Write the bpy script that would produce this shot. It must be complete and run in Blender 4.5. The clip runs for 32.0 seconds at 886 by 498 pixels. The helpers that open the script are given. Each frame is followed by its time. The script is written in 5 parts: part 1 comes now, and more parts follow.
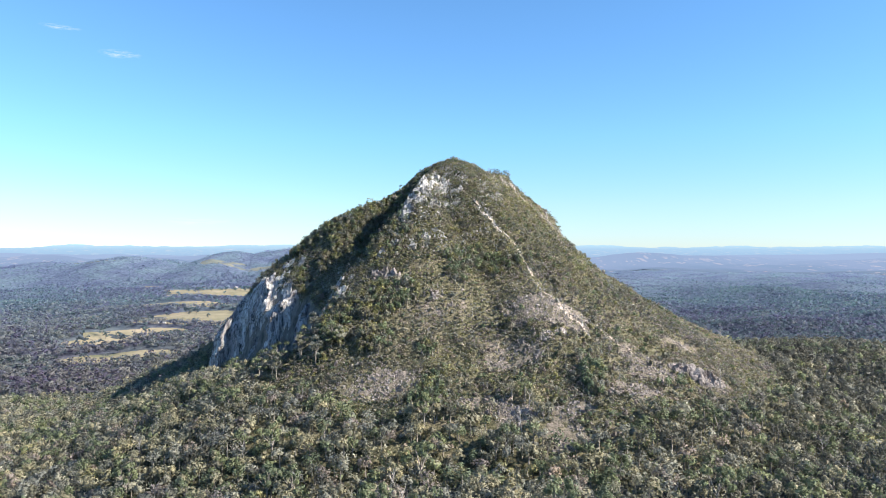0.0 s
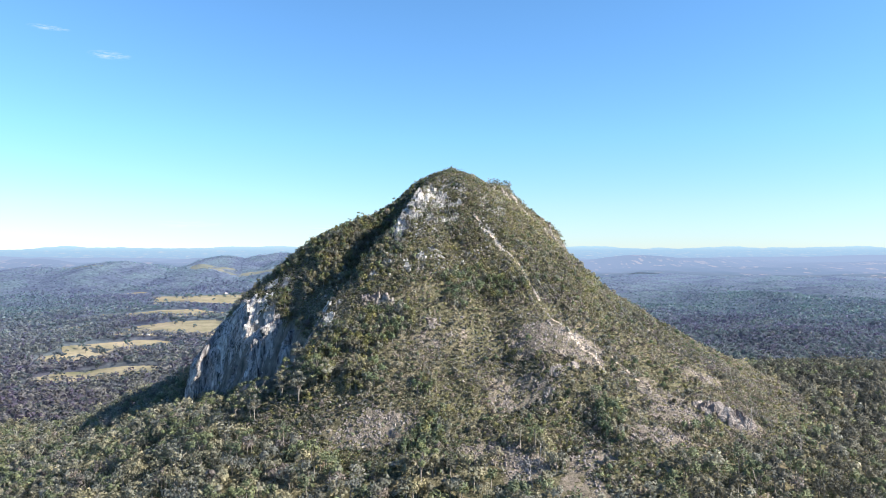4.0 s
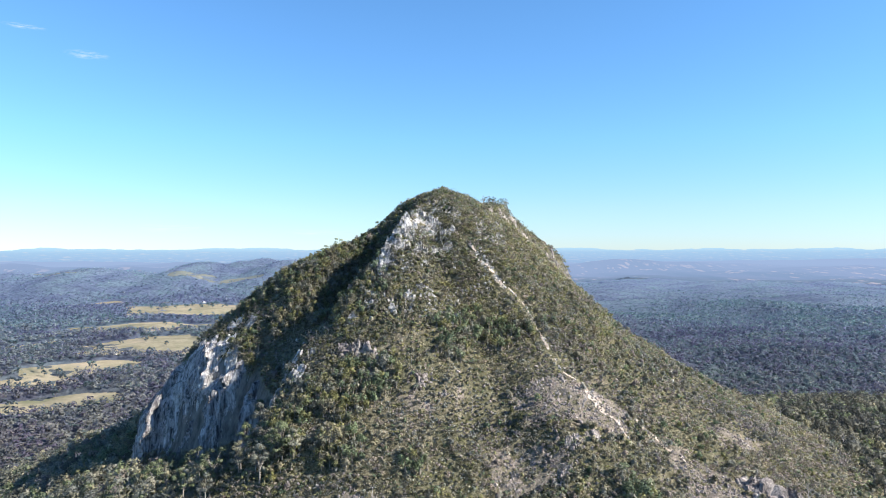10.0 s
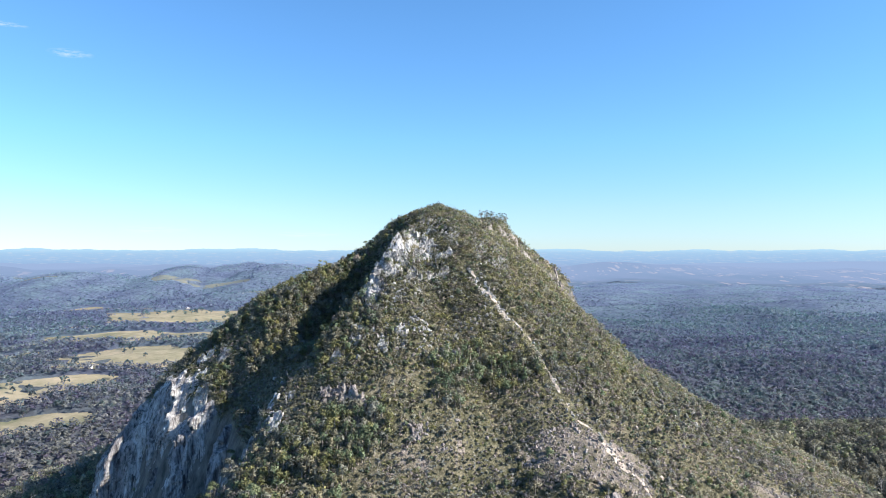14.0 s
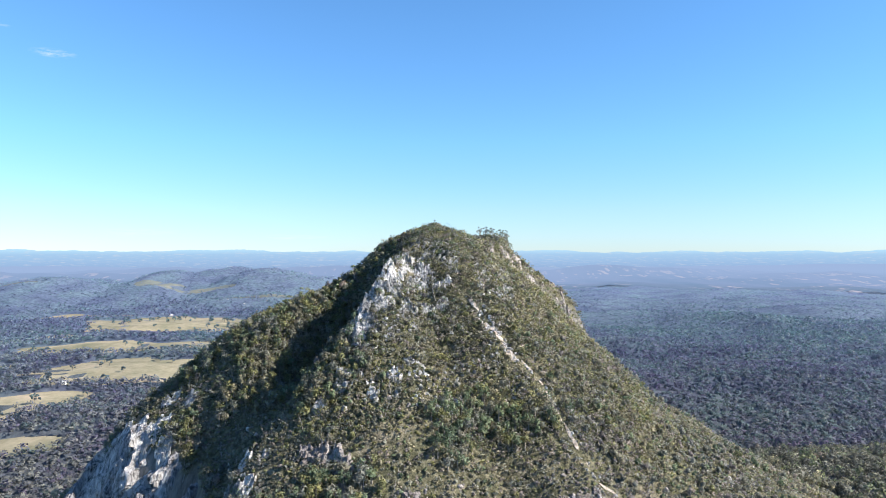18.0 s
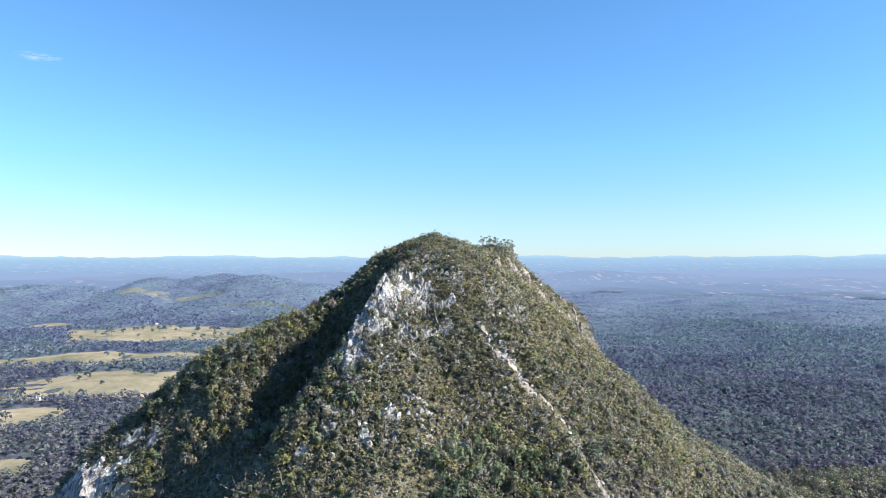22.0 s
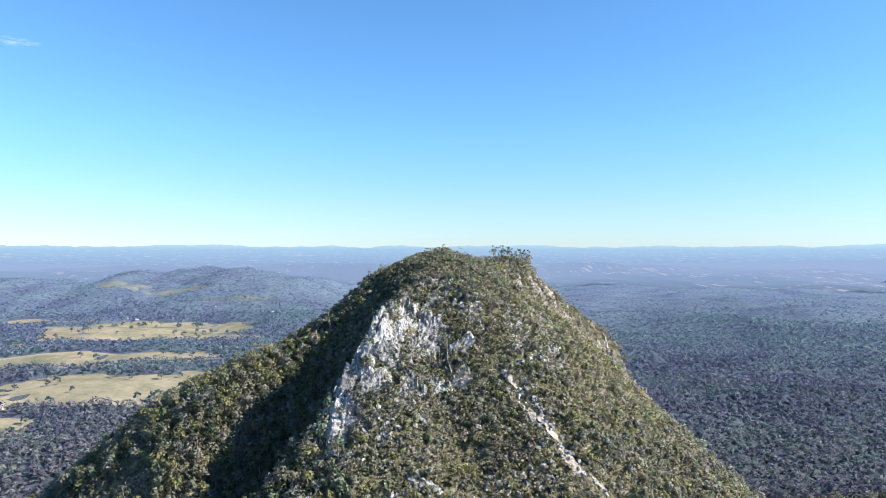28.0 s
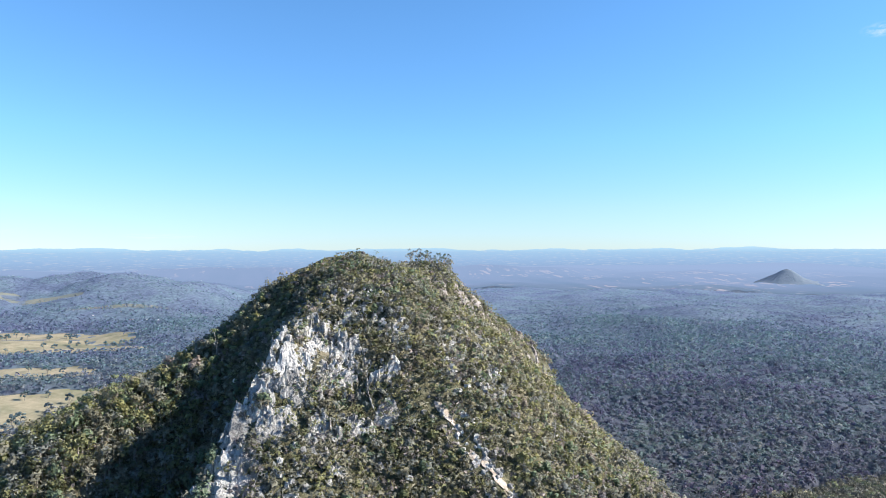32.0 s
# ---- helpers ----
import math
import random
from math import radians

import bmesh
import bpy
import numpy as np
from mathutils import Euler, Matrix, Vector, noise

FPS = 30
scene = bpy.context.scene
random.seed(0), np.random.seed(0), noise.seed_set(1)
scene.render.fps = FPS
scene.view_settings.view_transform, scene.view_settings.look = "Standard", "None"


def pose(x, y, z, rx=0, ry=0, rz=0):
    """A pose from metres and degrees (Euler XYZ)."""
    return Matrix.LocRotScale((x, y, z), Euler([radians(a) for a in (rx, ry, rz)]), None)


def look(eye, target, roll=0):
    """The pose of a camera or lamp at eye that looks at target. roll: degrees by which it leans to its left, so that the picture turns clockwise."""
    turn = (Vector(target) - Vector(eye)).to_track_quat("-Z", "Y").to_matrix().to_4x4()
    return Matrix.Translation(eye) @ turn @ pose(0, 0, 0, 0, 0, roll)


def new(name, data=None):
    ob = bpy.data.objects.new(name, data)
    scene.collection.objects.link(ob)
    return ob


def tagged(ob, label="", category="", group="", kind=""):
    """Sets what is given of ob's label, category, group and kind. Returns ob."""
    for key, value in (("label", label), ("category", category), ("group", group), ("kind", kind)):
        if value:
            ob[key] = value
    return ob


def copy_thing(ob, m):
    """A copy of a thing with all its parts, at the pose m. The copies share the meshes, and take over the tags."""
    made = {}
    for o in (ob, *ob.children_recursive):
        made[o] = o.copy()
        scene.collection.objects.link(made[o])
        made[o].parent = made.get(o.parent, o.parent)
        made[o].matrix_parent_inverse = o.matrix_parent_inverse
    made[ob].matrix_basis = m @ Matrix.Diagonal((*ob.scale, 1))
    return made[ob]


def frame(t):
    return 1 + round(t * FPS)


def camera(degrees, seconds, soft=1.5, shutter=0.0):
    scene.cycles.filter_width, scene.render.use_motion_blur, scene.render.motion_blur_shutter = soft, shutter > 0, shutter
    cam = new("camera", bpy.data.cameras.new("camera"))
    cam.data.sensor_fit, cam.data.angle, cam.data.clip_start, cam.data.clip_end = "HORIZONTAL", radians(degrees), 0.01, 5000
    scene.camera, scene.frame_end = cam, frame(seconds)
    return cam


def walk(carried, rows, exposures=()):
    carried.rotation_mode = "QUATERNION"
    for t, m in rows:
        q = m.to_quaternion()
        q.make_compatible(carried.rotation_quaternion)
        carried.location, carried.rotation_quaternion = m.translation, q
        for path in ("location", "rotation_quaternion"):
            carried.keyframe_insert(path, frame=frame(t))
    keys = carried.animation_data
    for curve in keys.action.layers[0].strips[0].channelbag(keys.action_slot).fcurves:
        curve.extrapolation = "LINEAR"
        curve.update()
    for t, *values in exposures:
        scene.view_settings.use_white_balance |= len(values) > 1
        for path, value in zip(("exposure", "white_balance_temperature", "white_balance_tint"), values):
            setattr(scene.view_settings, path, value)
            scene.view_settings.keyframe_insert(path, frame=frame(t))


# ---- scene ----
cam = camera(67.3, 32.0, 0.9)
PATH = [
    (0, (-0.32, -0.45, 140.23), (-0.3225, 1.5500, 140.2210), 0.0),
    (1, (-0.90, 7.46, 142.70), (-0.8995, 9.4600, 142.6895), 0.1),
    (2, (-1.18, 15.65, 145.10), (-1.1759, 17.6500, 145.0907), -0.0),
    (3, (-1.78, 23.63, 147.59), (-1.7685, 25.6300, 147.5823), -0.1),
    (3.5, (-1.92, 27.65, 148.58), (-1.9065, 29.6499, 148.5738), -0.1),
    (5.5, (-2.96, 43.38, 153.70), (-2.9319, 45.3798, 153.6955), -0.1),
    (6, (-2.96, 47.35, 154.84), (-2.9299, 49.3498, 154.8361), -0.1),
    (7, (-3.47, 55.34, 157.19), (-3.4310, 57.3396, 157.1873), -0.0),
    (8, (-3.83, 63.15, 159.52), (-3.7849, 65.1495, 159.5168), -0.1),
    (9, (-4.35, 70.92, 162.01), (-4.2956, 72.9193, 162.0082), -0.1),
    (10, (-4.48, 79.07, 164.48), (-4.4178, 81.0690, 164.4793), -0.1),
    (11, (-5.05, 86.69, 166.88), (-4.9785, 88.6887, 166.8802), -0.1),
    (12, (-5.31, 94.74, 169.32), (-5.2308, 96.7384, 169.3208), -0.1),
    (13, (-5.92, 102.67, 171.84), (-5.8315, 104.6680, 171.8405), -0.1),
    (14, (-6.34, 110.46, 174.41), (-6.2445, 112.4577, 174.4120), -0.0),
    (14.5, (-6.56, 114.58, 175.46), (-6.4595, 116.5775, 175.4627), 0.0),
    (16.5, (-7.76, 130.72, 180.60), (-7.6409, 132.7164, 180.6039), 0.0),
    (17, (-7.71, 134.62, 181.74), (-7.5880, 136.6163, 181.7453), -0.0),
    (18, (-8.12, 142.60, 184.20), (-7.9909, 144.5958, 184.2057), -0.0),
    (19, (-8.35, 150.99, 185.96), (-8.2145, 152.9854, 185.9723), -0.0),
    (20, (-8.90, 158.63, 186.71), (-8.7562, 160.6247, 186.7293), -0.0),
    (21, (-9.44, 166.23, 187.03), (-9.2906, 168.2243, 187.0494), 0.0),
    (22, (-9.95, 174.31, 187.09), (-9.7933, 176.3037, 187.1120), -0.1),
    (23, (-10.42, 182.73, 186.96), (-10.2591, 184.7234, 186.9844), -0.0),
    (24, (-10.74, 190.52, 188.42), (-10.5743, 192.5130, 188.4411), -0.3),
    (25, (-11.02, 198.75, 190.74), (-10.8515, 200.7429, 190.7512), -0.4),
    (25.5, (-11.27, 202.74, 191.56), (-11.0973, 204.7325, 191.5666), -0.4),
    (27.5, (-12.26, 217.72, 195.65), (-12.0733, 219.7112, 195.6417), -0.1),
    (28, (-12.63, 222.31, 196.45), (-12.4383, 224.3008, 196.4408), -0.0),
    (28.5, (-12.54, 226.75, 196.36), (-12.3469, 228.7406, 196.3539), -0.3),
    (29, (-12.66, 230.58, 196.57), (-12.3879, 232.5614, 196.5621), 0.0),
    (29.5, (-13.07, 234.19, 196.47), (-12.7093, 236.1572, 196.4628), -0.1),
    (30, (-13.23, 237.85, 196.55), (-12.8666, 239.8167, 196.5447), 0.1),
    (30.5, (-13.36, 241.93, 196.67), (-12.9825, 243.8941, 196.6661), 0.1),
    (31, (-13.24, 245.45, 196.52), (-12.8138, 247.4041, 196.5191), -0.1),
    (31.5, (-13.27, 249.48, 196.38), (-12.8121, 251.4269, 196.3807), -0.3),
    (32, (-13.51, 253.48, 196.62), (-13.0201, 255.4191, 196.6197), -0.1),
]
walk(cam, [(t, look(eye, target, roll)) for t, eye, target, roll in PATH], [(0, 1.22, 6800, 10), (6, 1.2, 6760, 10), (10, 1.14, 6580, 10), (14, 1.12, 6500, 10), (32, 1.1, 6500, 10)])

# ---- light ----
SUN_AZ, SUN_EL = -17.0, 36.0          # degrees: from +x, counter-clockwise; above the horizon
world = bpy.data.worlds.new("sky")
scene.world = world
world.use_nodes = True
wn, wl = world.node_tree.nodes, world.node_tree.links
sky = wn.new("ShaderNodeTexSky")
sky.sky_type = "NISHITA"
sky.sun_disc = False
sky.sun_elevation = radians(SUN_EL)
sky.sun_rotation = radians(90 - SUN_AZ)
sky.altitude = 200
sky.air_density, sky.dust_density, sky.ozone_density = 1.0, 0.0, 1.5
tint = wn.new("ShaderNodeMix")
tint.data_type, tint.blend_type = "RGBA", "MULTIPLY"
tint.inputs[0].default_value = 1.0
wl.new(sky.outputs[0], tint.inputs[6])
wl.new(tint.outputs[2], wn["Background"].inputs[0])
wn["Background"].inputs["Strength"].default_value = 0.072
# the far ranges and hazy lowland out to the true horizon, beyond the modelled country
way = wn.new("ShaderNodeTexCoord").outputs["Generated"]
split = wn.new("ShaderNodeSeparateXYZ")
wl.new(way, split.inputs[0])


def far_noise(scale, stretch):
    mp = wn.new("ShaderNodeMapping")
    mp.inputs["Scale"].default_value = (1, 1, stretch)
    wl.new(way, mp.inputs["Vector"])
    n = wn.new("ShaderNodeTexNoise")
    n.inputs["Scale"].default_value, n.inputs["Detail"].default_value, n.inputs["Roughness"].default_value = scale, 5, 0.55
    wl.new(mp.outputs[0], n.inputs["Vector"])
    return n.outputs["Fac"]


def far_math(how, a, b):
    n = wn.new("ShaderNodeMath")
    n.operation = how
    for slot, v in enumerate((a, b)):
        if hasattr(v, "is_linked"):
            wl.new(v, n.inputs[slot])
        else:
            n.inputs[slot].default_value = v
    return n.outputs[0]


def far_ramp(fac, *stops):
    r = wn.new("ShaderNodeValToRGB")
    while len(r.color_ramp.elements) < len(stops):
        r.color_ramp.elements.new(0.5)
    for e, (at, col) in zip(r.color_ramp.elements, stops):
        e.position, e.color = at, (*col, 1)
    wl.new(fac, r.inputs["Fac"])
    return r.outputs["Color"]


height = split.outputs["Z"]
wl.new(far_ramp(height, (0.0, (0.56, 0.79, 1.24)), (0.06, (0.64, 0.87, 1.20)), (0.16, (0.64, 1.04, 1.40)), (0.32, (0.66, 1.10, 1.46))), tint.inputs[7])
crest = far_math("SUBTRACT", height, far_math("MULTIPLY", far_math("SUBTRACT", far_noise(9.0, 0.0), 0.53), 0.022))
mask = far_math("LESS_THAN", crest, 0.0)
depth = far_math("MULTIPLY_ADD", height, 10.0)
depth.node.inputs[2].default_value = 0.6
# haze painted into the backdrop's glow: paler towards the horizon
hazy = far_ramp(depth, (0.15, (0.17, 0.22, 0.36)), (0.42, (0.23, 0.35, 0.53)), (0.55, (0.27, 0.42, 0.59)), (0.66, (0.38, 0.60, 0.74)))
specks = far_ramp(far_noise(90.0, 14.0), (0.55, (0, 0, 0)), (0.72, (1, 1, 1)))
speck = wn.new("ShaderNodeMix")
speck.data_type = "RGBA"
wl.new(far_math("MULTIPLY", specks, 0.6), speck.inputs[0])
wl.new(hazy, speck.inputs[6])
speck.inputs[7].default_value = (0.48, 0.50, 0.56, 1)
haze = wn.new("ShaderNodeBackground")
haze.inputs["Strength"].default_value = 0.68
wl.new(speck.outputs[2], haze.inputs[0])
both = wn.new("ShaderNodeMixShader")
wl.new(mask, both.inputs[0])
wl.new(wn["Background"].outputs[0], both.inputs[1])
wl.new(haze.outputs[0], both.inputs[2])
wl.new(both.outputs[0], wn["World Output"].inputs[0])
sun = new("sun", bpy.data.lights.new("sun", "SUN"))
sun.data.energy, sun.data.angle, sun.data.color = 5.0, radians(0.6), (1.0, 0.93, 0.82)
_a, _e = radians(SUN_AZ), radians(SUN_EL)
SUN_DIR = Vector((math.cos(_a) * math.cos(_e), math.sin(_a) * math.cos(_e), math.sin(_e)))
sun.matrix_world = look((0, 0, 900), Vector((0, 0, 900)) - SUN_DIR)

# ---- materials ----


def material(name, rough=0.9, spec=0.2):
    m = bpy.data.materials.new(name)
    m.use_nodes = True
    b = m.node_tree.nodes["Principled BSDF"]
    b.inputs["Roughness"].default_value = rough
    b.inputs["Specular IOR Level"].default_value = spec
    return m, m.node_tree, b


def nd(tree, kind, **values):
    n = tree.nodes.new(kind)
    for key, value in values.items():
        n.inputs[key.replace("_", " ")].default_value = value
    return n


def noise_at(tree, scale, detail=4.0, rough=0.6, stretch=None):
    """A noise in world metres."""
    pos = tree.nodes.new("ShaderNodeNewGeometry").outputs["Position"]
    if stretch:
        mp = nd(tree, "ShaderNodeMapping", Scale=stretch)
        tree.links.new(pos, mp.inputs["Vector"])
        pos = mp.outputs[0]
    n = nd(tree, "ShaderNodeTexNoise", Scale=scale, Detail=detail, Roughness=rough)
    tree.links.new(pos, n.inputs["Vector"])
    return n.outputs["Fac"]


def ramp(tree, fac, *stops):
    r = tree.nodes.new("ShaderNodeValToRGB")
    while len(r.color_ramp.elements) < len(stops):
        r.color_ramp.elements.new(0.5)
    for e, (at, col) in zip(r.color_ramp.elements, stops):
        e.position, e.color = at, (*col, 1)
    tree.links.new(fac, r.inputs["Fac"])
    return r.outputs["Color"]


def mix(tree, fac, a, b, how="MIX"):
    m = tree.nodes.new("ShaderNodeMix")
    m.data_type, m.blend_type = "RGBA", how
    for value, slot in ((fac, 0), (a, 6), (b, 7)):
        if hasattr(value, "is_linked"):
            tree.links.new(value, m.inputs[slot])
        else:
            m.inputs[slot].default_value = value if slot == 0 else (*value, 1)
    return m.outputs[2]


def bump(tree, b, height, strength, distance):
    n = nd(tree, "ShaderNodeBump", Strength=strength, Distance=distance)
    tree.links.new(height, n.inputs["Height"])
    tree.links.new(n.outputs["Normal"], b.inputs["Normal"])


def leafy(t, b, col):
    """Turns a leaf shader into one that lets some light through."""
    t.links.new(col, b.inputs["Base Color"])
    thin, both = t.nodes.new("ShaderNodeBsdfTranslucent"), t.nodes.new("ShaderNodeMixShader")
    t.links.new(col, thin.inputs["Color"])
    both.inputs[0].default_value = 0.36
    t.links.new(b.outputs[0], both.inputs[1])
    t.links.new(thin.outputs[0], both.inputs[2])
    t.links.new(both.outputs[0], t.nodes["Material Output"].inputs["Surface"])


def between(a, b, f):
    return tuple(p + (q - p) * f for p, q in zip(a, b))


def foliage(name, dark, mid, light, clump=0.22):
    """Leaves: each spray varies a little, each plant more, and the stand over some tens of metres."""
    m, t, b = material(name, 0.6, 0.3)
    rnd = t.nodes.new("ShaderNodeNewGeometry").outputs["Random Per Island"]
    col = ramp(t, rnd, (0.0, between(mid, dark, 0.55)), (0.5, mid), (1.0, between(mid, light, 0.55)))
    plant = ramp(t, noise_at(t, clump, 3, 0.55), (0.34, (0.56, 0.58, 0.58)), (0.48, (0.94, 0.95, 0.94)), (0.66, (1.28, 1.24, 1.18)))
    wide = ramp(t, noise_at(t, 0.03, 3), (0.35, (0.80, 0.82, 0.86)), (0.65, (1.15, 1.1, 0.95)))
    leafy(t, b, mix(t, 1.0, mix(t, 1.0, col, plant, "MULTIPLY"), wide, "MULTIPLY"))
    return m


def far_foliage(name, tint, sheet_of_crowns=False):
    """Woods of the plain: each crown varies; haze painted into the base colour pales and blues it with distance."""
    m, t, b = material(name, 0.8, 0.1)
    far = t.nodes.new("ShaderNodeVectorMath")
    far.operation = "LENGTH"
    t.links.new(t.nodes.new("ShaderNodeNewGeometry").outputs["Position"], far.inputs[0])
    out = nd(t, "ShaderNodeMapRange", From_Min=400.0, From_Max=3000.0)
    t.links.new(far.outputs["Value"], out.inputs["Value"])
    col = ramp(t, out.outputs[0], *WOODS_HAZED_BY_DISTANCE)
    one = ramp(t, noise_at(t, 0.11, 3, 0.6), (0.34, (0.76, 0.75, 0.78)), (0.50, (1.0, 1.0, 1.0)), (0.66, (1.24, 1.25, 1.18)))
    if sheet_of_crowns:
        # nearer canopy sheet painted slightly darker, like the shade between crowns
        shade = ramp(t, out.outputs[0], (0.35, (0.93, 0.96, 0.93)), (0.62, (1.0, 1.0, 1.0)))
        one = mix(t, 1.0, one, shade, "MULTIPLY")
    else:
        rnd = t.nodes.new("ShaderNodeNewGeometry").outputs["Random Per Island"]
        one = mix(t, 1.0, one, ramp(t, rnd, (0.0, tuple(0.88 * v for v in tint)), (1.0, tuple(1.12 * v for v in tint))), "MULTIPLY")
    stand = ramp(t, noise_at(t, 0.010, 5, 0.6), (0.34, (0.80, 0.77, 0.88)), (0.46, (0.98, 0.96, 1.0)), (0.58, (1.0, 1.05, 0.99)), (0.70, (1.12, 1.16, 1.06)))
    leafy(t, b, mix(t, 1.0, mix(t, 1.0, col, one, "MULTIPLY"), stand, "MULTIPLY"))
    if sheet_of_crowns:
        bump(t, b, noise_at(t, 0.35, 5, 0.7), 0.8, 1.6)
    return m


# base colours by distance, with the haze of the air painted in
WOODS_HAZED_BY_DISTANCE = [(0.0, (0.108, 0.108, 0.118)), (0.10, (0.112, 0.114, 0.142)), (0.22, (0.124, 0.140, 0.188)),
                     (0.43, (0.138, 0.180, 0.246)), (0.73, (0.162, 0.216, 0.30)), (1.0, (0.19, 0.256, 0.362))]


# leaf blues raised: haze of the air between is put into the colour
LEAF = [
    foliage("leaf_olive", (0.10, 0.098, 0.073), (0.24, 0.23, 0.176), (0.325, 0.31, 0.242)),
    foliage("leaf_grey_green", (0.10, 0.11, 0.094), (0.245, 0.255, 0.229), (0.335, 0.34, 0.317)),
    foliage("leaf_deep_green", (0.065, 0.092, 0.055), (0.16, 0.21, 0.134), (0.235, 0.285, 0.193)),
    foliage("leaf_yellow_green", (0.095, 0.100, 0.050), (0.215, 0.220, 0.108), (0.29, 0.29, 0.150)),
    foliage("leaf_brown_grey", (0.16, 0.142, 0.141), (0.27, 0.237, 0.234), (0.355, 0.315, 0.317)),
]
# gum leaves: LEAF tones brightened, light the forest lacks put into the colour
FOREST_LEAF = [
    foliage("gum_leaf_olive_lit", (0.09, 0.09, 0.064), (0.285, 0.277, 0.205), (0.38, 0.365, 0.273), 0.12),
    foliage("gum_leaf_silver_lit", (0.095, 0.102, 0.088), (0.268, 0.275, 0.244), (0.36, 0.365, 0.332), 0.12),
    foliage("gum_leaf_green_lit", (0.055, 0.078, 0.044), (0.185, 0.222, 0.138), (0.262, 0.30, 0.196), 0.12),
    foliage("gum_leaf_yellow_lit", (0.10, 0.10, 0.053), (0.29, 0.283, 0.156), (0.37, 0.36, 0.205), 0.12),
    foliage("gum_leaf_brown_lit", (0.10, 0.086, 0.079), (0.285, 0.246, 0.233), (0.37, 0.325, 0.317), 0.12),
    # a darkened copy: the eastern forest's shade is put into its colour
    foliage("gum_leaf_shaded", (0.045, 0.052, 0.042), (0.132, 0.133, 0.116), (0.195, 0.195, 0.174), 0.12),
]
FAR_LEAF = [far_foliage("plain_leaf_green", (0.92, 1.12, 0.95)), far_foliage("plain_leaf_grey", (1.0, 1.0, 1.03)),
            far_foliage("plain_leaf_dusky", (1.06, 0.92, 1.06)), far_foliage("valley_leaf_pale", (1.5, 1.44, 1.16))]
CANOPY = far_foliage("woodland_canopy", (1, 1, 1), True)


def make_bark():
    m, t, b = material("bark_grey", 0.85)
    t.links.new(ramp(t, noise_at(t, 1.5, 4), (0.3, (0.10, 0.09, 0.08)), (0.7, (0.34, 0.31, 0.28))), b.inputs["Base Color"])
    return m


def make_dead_wood():
    m, t, b = material("bleached_dead_wood", 0.85)
    t.links.new(ramp(t, noise_at(t, 1.2, 4), (0.3, (0.22, 0.20, 0.19)), (0.7, (0.48, 0.45, 0.42))), b.inputs["Base Color"])
    return m


def make_rock(name, a, c, d, stretch=(1, 1, 0.3)):
    m, t, b = material(name, 0.88, 0.25)
    big = ramp(t, noise_at(t, 0.16, 5, 0.65, stretch), (0.30, a), (0.50, c), (0.68, d))
    fine = ramp(t, noise_at(t, 1.3, 6, 0.75, stretch), (0.34, (0.25, 0.25, 0.26)), (0.47, (0.88, 0.87, 0.86)), (0.64, (1.2, 1.2, 1.18)))
    t.links.new(mix(t, 0.9, big, fine, "MULTIPLY"), b.inputs["Base Color"])
    bump(t, b, noise_at(t, 0.9, 8, 0.75, stretch), 1.0, 0.9)
    return m


BARK, DEAD = make_bark(), make_dead_wood()
ROCK = make_rock("pale_grey_rock", (0.18, 0.176, 0.174), (0.40, 0.392, 0.38), (0.62, 0.607, 0.59))
BROWN_ROCK = make_rock("weathered_brown_rock", (0.14, 0.122, 0.115), (0.29, 0.255, 0.24), (0.44, 0.40, 0.375), (1, 1, 0.6))


def make_cliff():
    """Shaded rock wall: broad tones and thin dark streaks; relief shade and sunlit faces are put into the colour."""
    m, t, b = material("streaked_cliff_rock", 0.88, 0.25)
    big = ramp(t, noise_at(t, 0.13, 5, 0.65, (1, 1, 0.16)), (0.32, (0.20, 0.195, 0.21)), (0.48, (0.38, 0.37, 0.38)), (0.64, (0.55, 0.535, 0.52)))
    streak = ramp(t, noise_at(t, 0.75, 6, 0.7, (1, 1, 0.055)), (0.38, (0.22, 0.21, 0.21)), (0.47, (0.74, 0.73, 0.73)), (0.60, (1.2, 1.2, 1.18)))
    block = ramp(t, noise_at(t, 0.5, 6, 0.75, (1, 1, 0.5)), (0.36, (0.38, 0.37, 0.36)), (0.50, (0.95, 0.95, 0.95)), (0.64, (1.2, 1.2, 1.2)))
    t.links.new(mix(t, 1.0, mix(t, 1.0, big, streak, "MULTIPLY"), block, "MULTIPLY"), b.inputs["Base Color"])
    bump(t, b, noise_at(t, 0.7, 8, 0.75, (1, 1, 0.15)), 1.0, 1.4)
    return m


